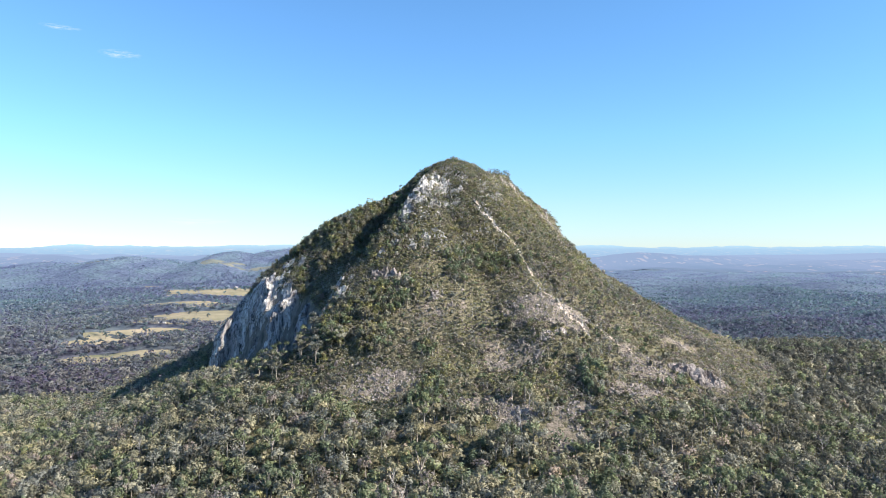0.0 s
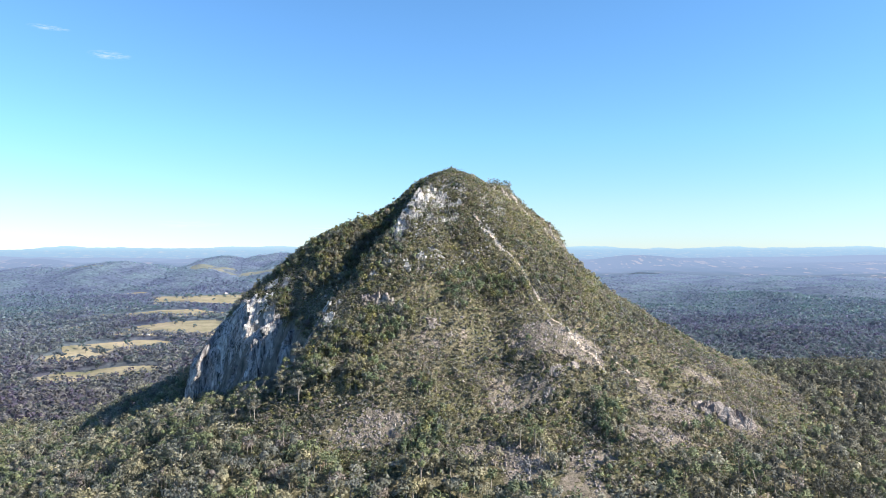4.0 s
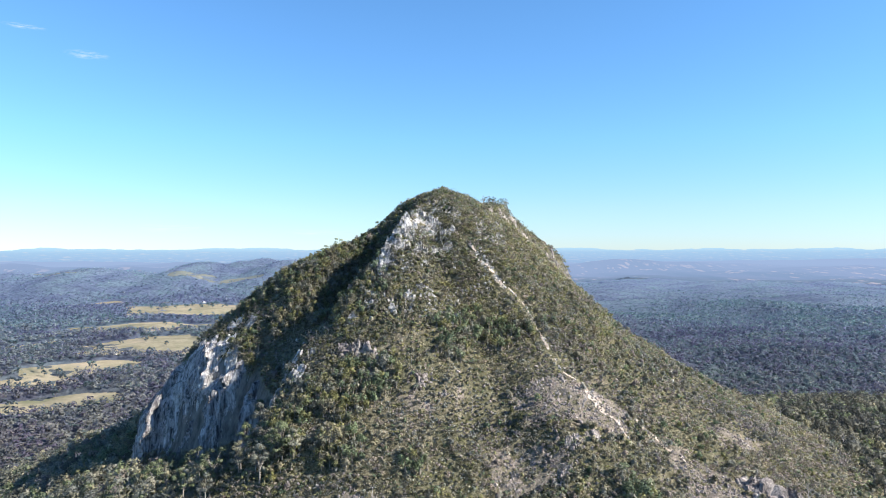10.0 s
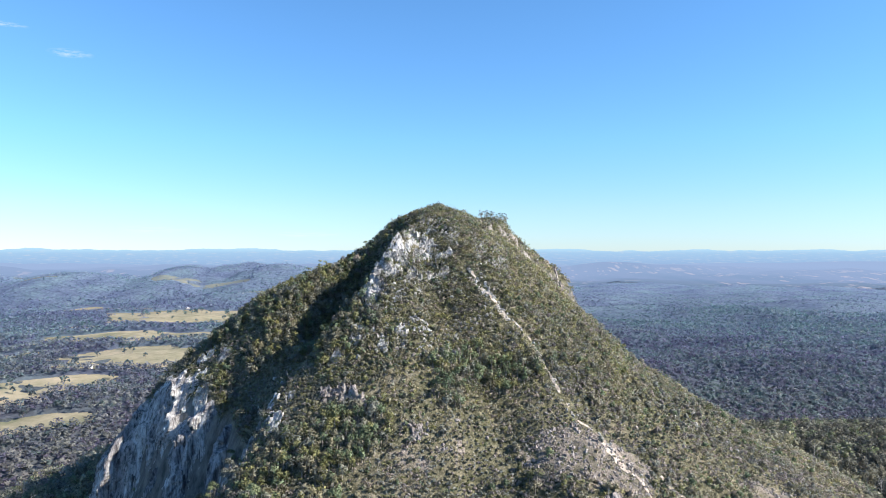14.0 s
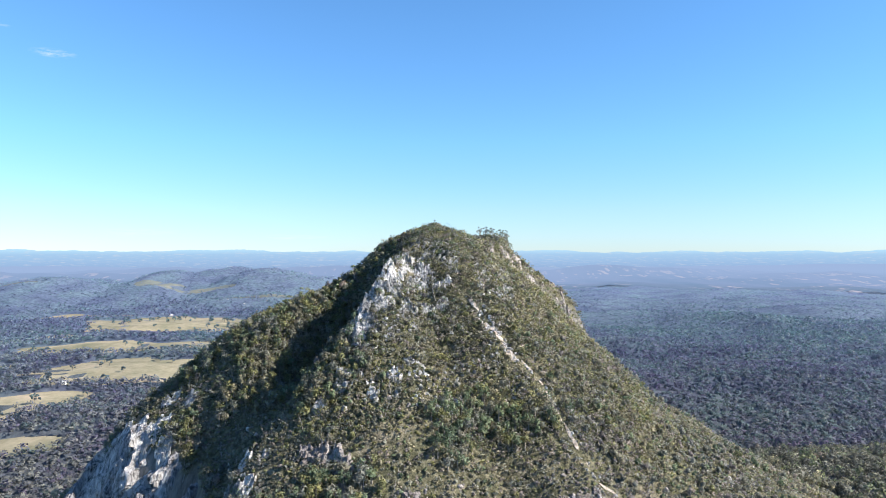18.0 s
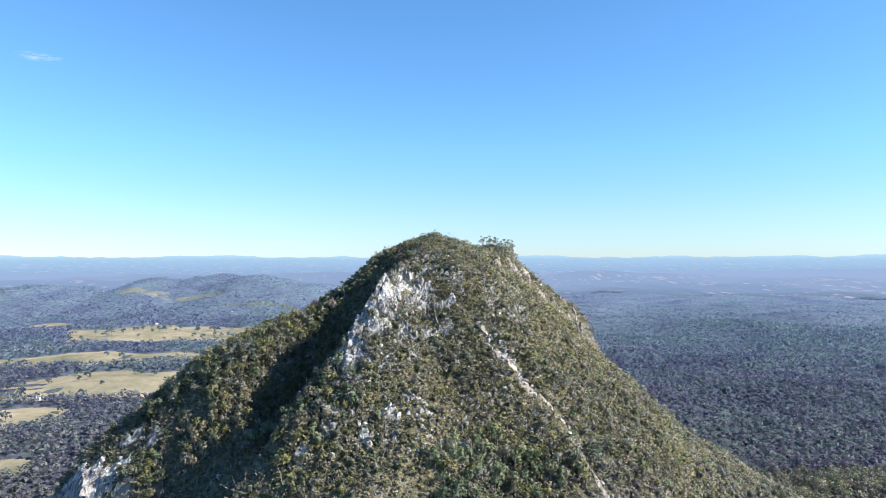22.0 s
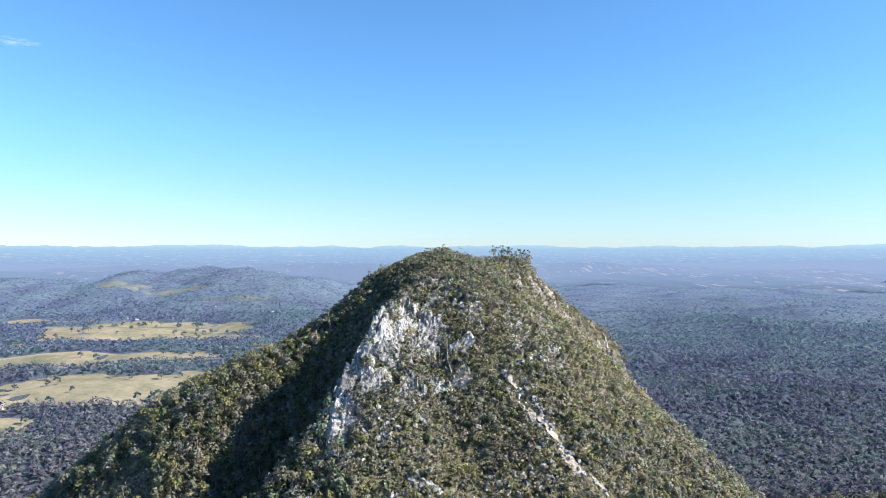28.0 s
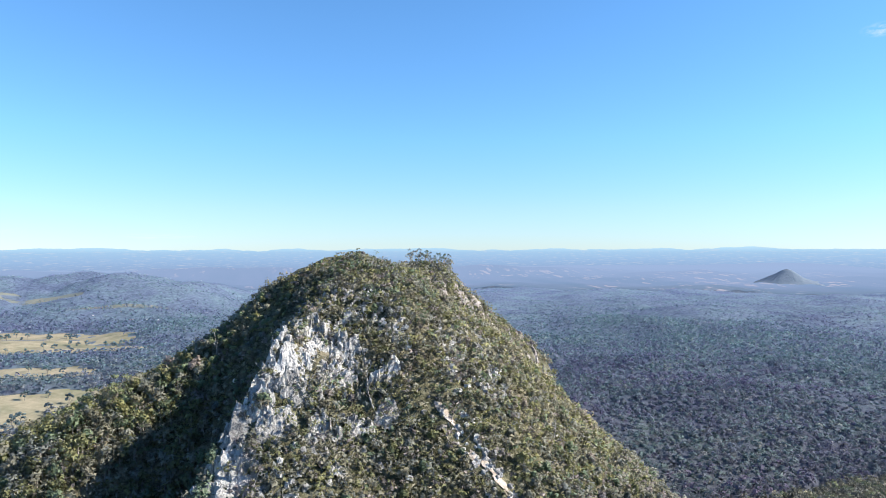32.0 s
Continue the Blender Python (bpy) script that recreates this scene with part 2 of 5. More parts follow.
def make_slope():
    """Steep thin soil: dry grass, leaf litter, bare earth and low herbs, rock where it is steepest."""
    m, t, b = material("dry_grass_slope", 0.95, 0.1)
    earth = ramp(t, noise_at(t, 0.05, 6, 0.65), (0.30, (0.095, 0.092, 0.065)), (0.45, (0.135, 0.129, 0.088)),
                 (0.58, (0.178, 0.160, 0.118)), (0.72, (0.25, 0.217, 0.178)))
    grass = ramp(t, noise_at(t, 0.5, 6, 0.75), (0.36, (0.22, 0.24, 0.19)), (0.50, (0.70, 0.70, 0.62)), (0.64, (1.4, 1.36, 1.3)))
    col = mix(t, 1.0, earth, grass, "MULTIPLY")
    nz = t.nodes.new("ShaderNodeSeparateXYZ")
    t.links.new(t.nodes.new("ShaderNodeNewGeometry").outputs["Normal"], nz.inputs[0])
    steep = ramp(t, nz.outputs["Z"], (0.36, (1, 1, 1)), (0.52, (0, 0, 0)))
    stone = ramp(t, noise_at(t, 0.3, 6, 0.7, (1, 1, 0.2)), (0.35, (0.07, 0.068, 0.06)), (0.6, (0.21, 0.195, 0.18)))
    low = t.nodes.new("ShaderNodeSeparateXYZ")
    t.links.new(t.nodes.new("ShaderNodeNewGeometry").outputs["Position"], low.inputs[0])
    edge = nd(t, "ShaderNodeMapRange", From_Min=56.0, From_Max=66.0)
    t.links.new(low.outputs["Z"], edge.inputs["Value"])
    # low down: leaf litter, darkened to stand for shade under the forest
    litter = ramp(t, noise_at(t, 0.6, 5, 0.7), (0.35, (0.035, 0.035, 0.022)), (0.65, (0.09, 0.085, 0.055)))
    col = mix(t, edge.outputs[0], litter, col)
    t.links.new(mix(t, steep, col, stone), b.inputs["Base Color"])
    bump(t, b, noise_at(t, 0.8, 8, 0.75), 1.0, 0.6)
    return m


def make_bare():
    """Open stony ground: pinkish-brown litter, pale chips, tufts of dry grass."""
    m, t, b = material("bare_stony_soil", 0.95, 0.1)
    soil = ramp(t, noise_at(t, 0.22, 6, 0.7), (0.34, (0.125, 0.115, 0.085)), (0.47, (0.19, 0.166, 0.134)), (0.60, (0.25, 0.212, 0.184)), (0.72, (0.33, 0.285, 0.258)))
    chips = ramp(t, noise_at(t, 1.6, 6, 0.8), (0.36, (0.35, 0.34, 0.32)), (0.50, (0.9, 0.9, 0.88)), (0.66, (1.3, 1.28, 1.26)))
    t.links.new(mix(t, 1.0, soil, chips, "MULTIPLY"), b.inputs["Base Color"])
    bump(t, b, noise_at(t, 1.2, 8, 0.75), 1.0, 0.5)
    return m


def make_ground():
    """Forest floor under the trees, with the far country's woods and clearings; blue haze painted in far out."""
    m, t, b = material("wooded_lowland", 0.95, 0.1)
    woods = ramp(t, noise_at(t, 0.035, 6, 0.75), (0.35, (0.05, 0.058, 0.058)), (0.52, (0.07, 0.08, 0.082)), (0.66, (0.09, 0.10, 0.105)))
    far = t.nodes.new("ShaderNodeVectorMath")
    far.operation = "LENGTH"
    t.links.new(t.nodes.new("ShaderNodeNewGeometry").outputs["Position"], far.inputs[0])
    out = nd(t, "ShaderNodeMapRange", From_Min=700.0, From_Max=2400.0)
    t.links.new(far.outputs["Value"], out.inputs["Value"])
    # far out, the blue of the air is painted into the base colour
    hazed_bush = ramp(t, noise_at(t, 0.02, 6, 0.75), (0.35, (0.11, 0.142, 0.19)), (0.65, (0.14, 0.175, 0.235)))
    woods = mix(t, out.outputs[0], woods, hazed_bush)
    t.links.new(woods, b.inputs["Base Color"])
    bump(t, b, noise_at(t, 0.08, 6, 0.7), 1.0, 6.0)
    return m


def make_distance():
    """Country so far off that the air hides all but its tone: hazy woods, pale clearings. The haze is painted into a
    glowing colour.
    """
    m, t, b = material("hazy_distance", 1.0, 0.0)
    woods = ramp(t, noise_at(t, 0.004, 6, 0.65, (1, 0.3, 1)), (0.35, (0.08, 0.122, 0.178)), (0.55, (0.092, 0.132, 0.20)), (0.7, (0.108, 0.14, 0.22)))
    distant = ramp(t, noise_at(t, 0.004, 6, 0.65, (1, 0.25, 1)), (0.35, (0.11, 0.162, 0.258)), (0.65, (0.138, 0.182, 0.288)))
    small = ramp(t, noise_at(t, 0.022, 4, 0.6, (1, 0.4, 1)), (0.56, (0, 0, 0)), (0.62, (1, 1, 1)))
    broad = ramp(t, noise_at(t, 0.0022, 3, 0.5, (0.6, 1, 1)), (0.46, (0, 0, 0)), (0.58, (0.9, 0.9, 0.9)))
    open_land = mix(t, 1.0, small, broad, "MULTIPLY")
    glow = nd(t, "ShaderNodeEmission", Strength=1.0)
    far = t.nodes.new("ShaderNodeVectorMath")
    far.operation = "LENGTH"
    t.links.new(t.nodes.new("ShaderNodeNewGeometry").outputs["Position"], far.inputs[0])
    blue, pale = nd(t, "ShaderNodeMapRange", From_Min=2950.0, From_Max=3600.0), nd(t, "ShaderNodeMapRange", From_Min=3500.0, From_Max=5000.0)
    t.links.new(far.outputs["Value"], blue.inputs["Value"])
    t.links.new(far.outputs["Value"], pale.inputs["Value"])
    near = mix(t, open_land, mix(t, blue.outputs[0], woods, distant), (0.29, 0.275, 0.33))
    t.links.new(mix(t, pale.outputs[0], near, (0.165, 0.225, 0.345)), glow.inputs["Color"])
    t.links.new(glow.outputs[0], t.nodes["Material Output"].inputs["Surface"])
    return m


def make_paddock():
    m, t, b = material("dry_pasture", 0.95, 0.1)
    c = ramp(t, noise_at(t, 0.016, 6, 0.65), (0.36, (0.155, 0.155, 0.10)), (0.47, (0.235, 0.21, 0.145)), (0.56, (0.28, 0.245, 0.17)), (0.68, (0.35, 0.29, 0.215)))
    t.links.new(mix(t, 0.6, c, ramp(t, noise_at(t, 0.15, 4, 0.6), (0.3, (0.7, 0.72, 0.65)), (0.7, (1.1, 1.1, 1.1))), "MULTIPLY"), b.inputs["Base Color"])
    return m


def make_clearing():
    m, t, b = material("hill_clearing", 0.95, 0.1)
    c = ramp(t, noise_at(t, 0.02, 6, 0.65), (0.35, (0.125, 0.145, 0.14)), (0.52, (0.165, 0.175, 0.15)), (0.66, (0.22, 0.212, 0.175)))
    t.links.new(c, b.inputs["Base Color"])
    return m


def make_track_soil():
    m, t, b = material("pale_eroded_soil", 0.95, 0.1)
    c = ramp(t, noise_at(t, 0.6, 6, 0.7), (0.34, (0.20, 0.165, 0.13)), (0.50, (0.38, 0.32, 0.265)), (0.66, (0.60, 0.54, 0.475)))
    t.links.new(c, b.inputs["Base Color"])
    bump(t, b, noise_at(t, 1.5, 6, 0.7), 0.8, 0.3)
    return m


CLIFF, BARE = make_cliff(), make_bare()
SLOPE, GROUND, PADDOCK, TRACK, DISTANCE, CLEARING = make_slope(), make_ground(), make_paddock(), make_track_soil(), make_distance(), make_clearing()

# ---- lay of the land ----


def lattice(ix, iy, seed):
    """A repeatable random number for each lattice node."""
    h = (ix.astype(np.int64) * 374761393 + iy.astype(np.int64) * 668265263 + seed * 974634777) & 0xFFFFFFFF
    h = ((h ^ (h >> 13)) * 1274126177) & 0xFFFFFFFF
    return ((h ^ (h >> 16)) & 0xFFFFFF) / float(0xFFFFFF)


def vnoise(x, y, size, seed=0):
    x, y = np.asarray(x, float) / size, np.asarray(y, float) / size
    ix, iy = np.floor(x), np.floor(y)
    fx, fy = x - ix, y - iy
    fx, fy = fx * fx * (3 - 2 * fx), fy * fy * (3 - 2 * fy)
    a, b = lattice(ix, iy, seed), lattice(ix + 1, iy, seed)
    c, d = lattice(ix, iy + 1, seed), lattice(ix + 1, iy + 1, seed)
    return (a + (b - a) * fx) * (1 - fy) + (c + (d - c) * fx) * fy - 0.5


def fbm(x, y, size, octaves=4, seed=0, gain=0.5):
    return sum(gain ** k * vnoise(x, y, size / 2 ** k, seed + 11 * k) for k in range(octaves))


def cells(x, y, size, seed):
    """Broken blocks: a random level for the nearest of jittered cell centres."""
    x, y = np.asarray(x, float) / size, np.asarray(y, float) / size
    ix, iy = np.floor(x), np.floor(y)
    best, level = np.full(x.shape, 9.0), np.zeros(x.shape)
    for i in (-1, 0, 1):
        for j in (-1, 0, 1):
            cx, cy = ix + i, iy + j
            d = (cx + lattice(cx, cy, seed) - x) ** 2 + (cy + lattice(cx, cy, seed + 1) - y) ** 2
            nearer = d < best
            best, level = np.where(nearer, d, best), np.where(nearer, lattice(cx, cy, seed + 2) - 0.5, level)
    return level


def smooth(v, lo, hi):
    s = np.clip((v - lo) / (hi - lo), 0, 1)
    return s * s * (3 - 2 * s)


PEAK = (5.0, 413.0, 194.7)
# Flanks of the mountain: for each bearing from the summit (degrees from +x, counter-clockwise),
# the distance at which the ground has fallen by so many metres.
FALL = (0, 8, 22, 45, 75, 105, 130)
FLANK = {
    0: (18, 38, 63, 97, 148, 200), 24: (21, 36, 57, 95, 145, 197), 46: (46, 73, 110, 136, 163, 205), 57: (66, 82, 113, 145, 178, 220),
    66: (90, 106, 128, 158, 190, 230), 85: (80, 98, 122, 155, 190, 230), 115: (40, 60, 88, 125, 165, 205),
    150: (22, 42, 72, 108, 145, 190), 187: (11, 31, 79, 117, 136, 146), 215: (12, 26, 52, 86, 116, 150),
    242: (14, 30, 51, 78, 108, 168), 270: (14, 29, 50, 76, 108, 166), 300: (15, 30, 55, 90, 138, 195),
    332: (16, 33, 58, 94, 146, 200),
}


def base_height(x, y):
    """The country round the mountain; far out it is bent upward to fit the horizon in the camera's view."""
    x, y = np.asarray(x, float), np.asarray(y, float)
    z = 8 + 54 * np.exp(-((x - 80) ** 2 / (2 * 240 ** 2) + (y - 300) ** 2 / (2 * 250 ** 2)))
    far = np.hypot(x, y - 130)
    z = z + 27 * np.exp(-(((x - 300) / 150) ** 2 + ((y - 470) / 110) ** 2))
    roll = smooth(far, 350, 900)
    z = z + roll * (22 * fbm(x, y, 460, 4, 3) + 6 + 22 * np.abs(fbm(x, y, 260, 3, 27)))
    # the hills beyond the valley
    hills = 0 * z
    for hx, hy, hh, w, d in ((-1000, 2300, 95, 190, 230), (-790, 2360, 86, 210, 260), (-411, 2290, 90, 210, 210), (-560, 2420, 88, 240, 250),
                             (-1330, 2350, 60, 260, 260), (-270, 2450, 60, 150, 220)):
        hills = np.maximum(hills, hh * np.exp(-((x - hx) ** 2 / (2 * w * w) + (y - hy) ** 2 / (2 * d * d))))
    z = z + hills * (1 + 0.35 * fbm(x, y, 240, 4, 9))
    deep = far + 0.0008 * np.clip(far - 3300, 0, None) ** 2
    z = z * far / deep + 165 * (1 - far / deep)
    # a lone cone, and low dark ranges towards the horizon
    z = z + 62 * np.exp(-np.hypot((x - 2375) / 80, (y - 2945) / 80) ** 1.7)
    for hx, hy, hh, w, d in ((2350, 3600, 22, 420, 160), (3100, 2900, 20, 300, 300), (300, 4250, 30, 700, 120), (-900, 4200, 45, 600, 120),
                             (-2000, 3700, 45, 500, 200), (1300, 4200, 26, 500, 120), (-2500, 2900, 35, 350, 350)):
        z = z + hh * np.exp(-((x - hx) ** 2 / (2 * w * w) + (y - hy) ** 2 / (2 * d * d))) * (1 + 0.6 * fbm(x, y, 300, 3, 17))
    return z


# the crest of the rib below the summit
RIB = [(-7, 393, 183.0), (-12.6, 385.5, 178.5), (-16.5, 379.5, 171.5), (-20.5, 376, 167.0), (-22.8, 369, 159.5), (-23.2, 362, 152.0)]


def mountain_height(x, y):
    x, y = np.asarray(x, float), np.asarray(y, float)
    dx, dy = x - PEAK[0], y - PEAK[1]
    r, az = np.hypot(dx, dy), np.degrees(np.arctan2(dy, dx)) % 360
    az = (az + 7 * fbm(x, y, 60, 3, 21)) % 360
    keys = sorted(FLANK)
    around = np.array([keys[-1] - 360] + keys + [keys[0] + 360], float)
    table = np.array([FLANK[keys[-1]]] + [FLANK[k] for k in keys] + [FLANK[keys[0]]], float)
    seg = np.clip(np.searchsorted(around, az) - 1, 0, len(around) - 2)
    f = (az - around[seg]) / (around[seg + 1] - around[seg])
    f = f * f * (3 - 2 * f)
    radii = table[seg] * (1 - f[..., None]) + table[seg + 1] * f[..., None]
    radii = np.concatenate([np.zeros(radii.shape[:-1] + (1,)), radii], -1)
    fall = np.zeros_like(r)
    for k in range(6):
        a, b = radii[..., k], radii[..., k + 1]
        fall = fall + (FALL[k + 1] - FALL[k]) * np.clip((r - a) / (b - a), 0, 1)
    last = radii[..., 6]
    fall = fall + 0.45 * np.clip(r - last, 0, None)
    z = PEAK[2] - fall
    # the saddle between the two tops, and the knob on the far shoulder
    z = z - 2.0 * np.exp(-(r / 7) ** 2)
    z = z + 2.6 * np.exp(-(((x - 38) / 14) ** 2 + ((y - 482) / 16) ** 2))
    z = z - 4.0 * np.exp(-(((x - 22) / 14) ** 2 + ((y - 452) / 18) ** 2))
    z = z + 13 * np.exp(-(((x - 86) / 7) ** 2 + ((y - 503) / 12) ** 2))
    # the shaded gully west of the rocky rib
    along = (x + 26) * -0.62 + (y - 398) * -0.78
    across = (x + 26) * 0.78 + (y - 398) * -0.62
    z = z - 18 * np.exp(-((across + 2) / 12) ** 2) * smooth(along, -16, 8) * (1 - smooth(along, 13, 40))
    # the rocky rib itself: its crest stands over the slope to the east and drops sheer to the gully
    for (ax, ay, az0), (bx, by, bz) in zip(RIB[:-1], RIB[1:]):
        t = np.clip(((x - ax) * (bx - ax) + (y - ay) * (by - ay)) / ((bx - ax) ** 2 + (by - ay) ** 2), 0, 1)
        qx, qy = x - ax - t * (bx - ax), y - ay - t * (by - ay)
        off, side = np.hypot(qx, qy), qx * (ay - by) - qy * (ax - bx)
        z = np.maximum(z, az0 + (bz - az0) * t - np.where(side > 0, 0.95, 2.6) * off)
    # the ravine that splits the western shelf
    for (ax, ay), (bx, by) in (((-70, 388), (-77, 376)), ((-77, 376), (-90, 360))):
        t = np.clip(((x - ax) * (bx - ax) + (y - ay) * (by - ay)) / ((bx - ax) ** 2 + (by - ay) ** 2), 0, 1)
        z = z - 3.5 * np.exp(-(np.hypot(x - ax - t * (bx - ax), y - ay - t * (by - ay)) / 4.0) ** 2) * (0.35 + 0.65 * (t if ay == 388 else 1))
    # the south-west cliff: a wall under the shelf
    s = (x + 133) * -0.53 + (y - 399) * -0.85 + 6 * fbm(x, y, 34, 2, 5)
    u = (x + 133) * 0.85 + (y - 399) * -0.53
    foot = 62 + 0.18 * np.clip(u, 0, 100)
    s = s - 9 * smooth(u, 60, 85)
    wall = smooth(s, -6, 12) * smooth(u, -40, -5) * (1 - smooth(u, 82, 104))
    z = z - wall * np.clip(z - foot, 0, None)
    return z


def land(x, y):
    """The height of whatever ground is on top, with its small unevenness."""
    z = mountain_height(x, y)
    rough = smooth(z, 60, 90)
    z = z + rough * (4.0 * fbm(x, y, 26, 4, 31) + 1.2 * vnoise(x, y, 3.5, 41))
    return np.maximum(z, base_height(x, y))


def mesh_of(name, verts, faces, mats, index=None, flat=False, normals=None):
    """A mesh from arrays: faces all of one corner count."""
    verts, faces = np.asarray(verts, np.float32), np.asarray(faces, np.int32)
    n, k = faces.shape
    me = bpy.data.meshes.new(name)
    me.vertices.add(len(verts))
    me.vertices.foreach_set("co", verts.ravel())
    me.loops.add(n * k)
    me.loops.foreach_set("vertex_index", faces.ravel())
    me.polygons.add(n)
    me.polygons.foreach_set("loop_start", np.arange(0, n * k, k, dtype=np.int32))
    me.polygons.foreach_set("loop_total", np.full(n, k, np.int32))
    for m in mats if isinstance(mats, (list, tuple)) else [mats]:
        me.materials.append(m)
    if index is not None:
        me.polygons.foreach_set("material_index", np.asarray(index, np.int32))
    me.polygons.foreach_set("use_smooth", np.full(n, not flat))
    me.update(calc_edges=True)
    if normals is not None:
        me.normals_split_custom_set_from_vertices(normals)
    return me


def sheet(name, xs, ys, height, mat, keep=None):
    gx, gy = np.meshgrid(xs, ys)
    gz = height(gx, gy)
    i = np.arange(len(ys) - 1)[:, None] * len(xs) + np.arange(len(xs) - 1)[None]
    faces = np.stack([i, i + 1, i + 1 + len(xs), i + len(xs)], -1).reshape(-1, 4)
    if keep:
        faces = faces[keep(gx, gy).ravel()[faces].all(1)]
    return mesh_of(name, np.stack([gx, gy, gz], -1).reshape(-1, 3), faces, mat)


def steps(lo, hi, fine, end_lo, end_hi, grow=1.09):
    """Grid lines: even between lo and hi, then wider and wider out to both ends."""
    mid = list(np.arange(lo, hi + fine, fine))
    for sign, end in ((-1, end_lo), (1, end_hi)):
        at, d = (mid[0] if sign < 0 else mid[-1]), fine
        while (at - end) * sign < 0:
            d = min(d * grow, 40)
            at += sign * d
            mid.append(at)
    return np.array(sorted(mid))


def mountain_skin(x, y):
    z = mountain_height(x, y)
    rough = smooth(z, 60, 90)
    z = z + rough * (4.0 * fbm(x, y, 26, 4, 31) + 1.2 * vnoise(x, y, 3.5, 41))
    return np.maximum(z, base_height(x, y) - 4)


XS, YS = steps(-300, 350, 12, -3700, 3700), steps(-60, 700, 12, -500, 4900)
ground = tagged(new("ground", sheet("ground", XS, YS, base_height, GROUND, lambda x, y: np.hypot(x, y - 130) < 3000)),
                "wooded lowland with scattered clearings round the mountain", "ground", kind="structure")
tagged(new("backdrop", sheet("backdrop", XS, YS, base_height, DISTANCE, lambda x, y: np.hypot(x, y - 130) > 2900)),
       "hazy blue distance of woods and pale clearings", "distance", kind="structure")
mountain = tagged(new("mountain", sheet("mountain", np.arange(-200, 260, 1.8), np.arange(190, 640, 1.8), mountain_skin, SLOPE)),
                  "steep dry-grass volcanic peak with thin soil", "mountain")


def cliff_mesh():
    """The south-west wall as broken upright rock: places by run along the wall and height up it."""
    u, f = np.meshgrid(np.arange(-14, 98, 0.6), np.linspace(0, 1, 110))
    s = 0.0 * u
    for _ in range(2):
        x, y = -133 + 0.85 * u - 0.53 * s, 399 - 0.53 * u - 0.85 * s
        bx, by = x + 0.53 * (s + 8), y + 0.85 * (s + 8)
        top, foot = np.minimum(mountain_height(bx, by), 134 - 0.36 * np.clip(u, 0, 100)), 60 + 0.18 * np.clip(u, 0, 100)
        s = -6 + 18 * (0.5 - np.sin(np.arcsin(1 - 2 * np.clip(1 - f, 0, 1)) / 3)) - 6 * fbm(x, y, 34, 2, 5) + 9 * smooth(u, 60, 85)
    z = foot - 4 + f * np.maximum(top - foot + 5, 1)
    wu, wz = u + 1.2 * vnoise(u, z, 4, 71), z + 3 * vnoise(u, z, 6, 72)
    out = 1.0 + 4.2 * cells(wu, wz * 0.22, 6.5, 73) + 2.4 * cells(wu, wz * 0.3, 2.6, 76) + 1.0 * cells(wu, wz * 0.5, 1.2, 79) + 5 * fbm(u, z * 0.3, 28, 3, 80)
    out = out - 2.5 * np.exp(-((u - 57 - 0.1 * (z - 90)) / 3.2) ** 2) - 3.0 * np.exp(-((u - 78) / 2.2) ** 2) + 2.6 * np.exp(-((u - 68) / 3.0) ** 2)
    ends = smooth(u, -14, -4) * (1 - smooth(u, 84, 97)) * (1 - smooth(f + 0.5 * vnoise(u, 0 * u, 11, 83) + 0.3 * vnoise(u, z, 3, 84), 0.72, 1.0))
    out = out * ends - 3.5 * (1 - ends)
    out = out + 7.5 * smooth(u, -4, 5) * (1 - smooth(u + 3 * vnoise(u, z, 9, 87), 6, 24)) * smooth(1 - f, 0.05, 0.35)
    P = np.stack([x - 0.53 * out, y - 0.85 * out, z], -1)
    n = u.shape[1]
    i = np.arange(u.shape[0] - 1)[:, None] * n + np.arange(n - 1)[None]
    return mesh_of("cliff", P.reshape(-1, 3), np.stack([i, i + 1, i + 1 + n, i + n], -1).reshape(-1, 4), CLIFF, None, True)


cliff = tagged(new("cliff", cliff_mesh()), "tall blue-grey streaked rock wall under the western shoulder", "cliff")

# ---- rocks and track ----


def part(name, me, parent, label=""):
    ob = new(name, me)
    ob.parent = parent
    return tagged(ob, label) if label else ob


def rock_mesh(seed, mat, chips=5, taper=0.2):
    """A broken angular block about one metre across: a jittered box with chipped corners."""
    rnd = random.Random(seed)
    bm = bmesh.new()
    for sz in (-1, 1):
        for sx in (-1, 1):
            for sy in (-1, 1):
                w = 0.5 * (1 - taper * (sz + 1) / 2)
                x, y, z = sx * w * rnd.uniform(0.7, 1.1), sy * w * rnd.uniform(0.7, 1.1), 0.5 * sz * rnd.uniform(0.65, 1.1)
                if sz > 0 and rnd.random() < 0.6:
                    bm.verts.new((x * 0.6, y, z))
                    bm.verts.new((x, y * 0.6, z * rnd.uniform(0.4, 0.9)))
                else:
                    bm.verts.new((x, y, z))
    for k in range(chips):
        a = rnd.uniform(0, 2 * math.pi)
        bm.verts.new((0.55 * math.cos(a), 0.55 * math.sin(a), rnd.uniform(-0.4, 0.3)))
    bmesh.ops.convex_hull(bm, input=bm.verts)
    bmesh.ops.delete(bm, geom=[v for v in bm.verts if not v.link_faces], context="VERTS")
    me = bpy.data.meshes.new("rock")
    bm.to_mesh(me)
    bm.free()
    me.materials.append(mat)
    return me


PALE = [rock_mesh(k, ROCK, 4, 0.2) for k in range(10)]
WALL = [rock_mesh(40 + k, CLIFF, 4, 0.2) for k in range(10)]
BROWN = [rock_mesh(80 + k, BROWN_ROCK, 7, 0.3) for k in range(8)]


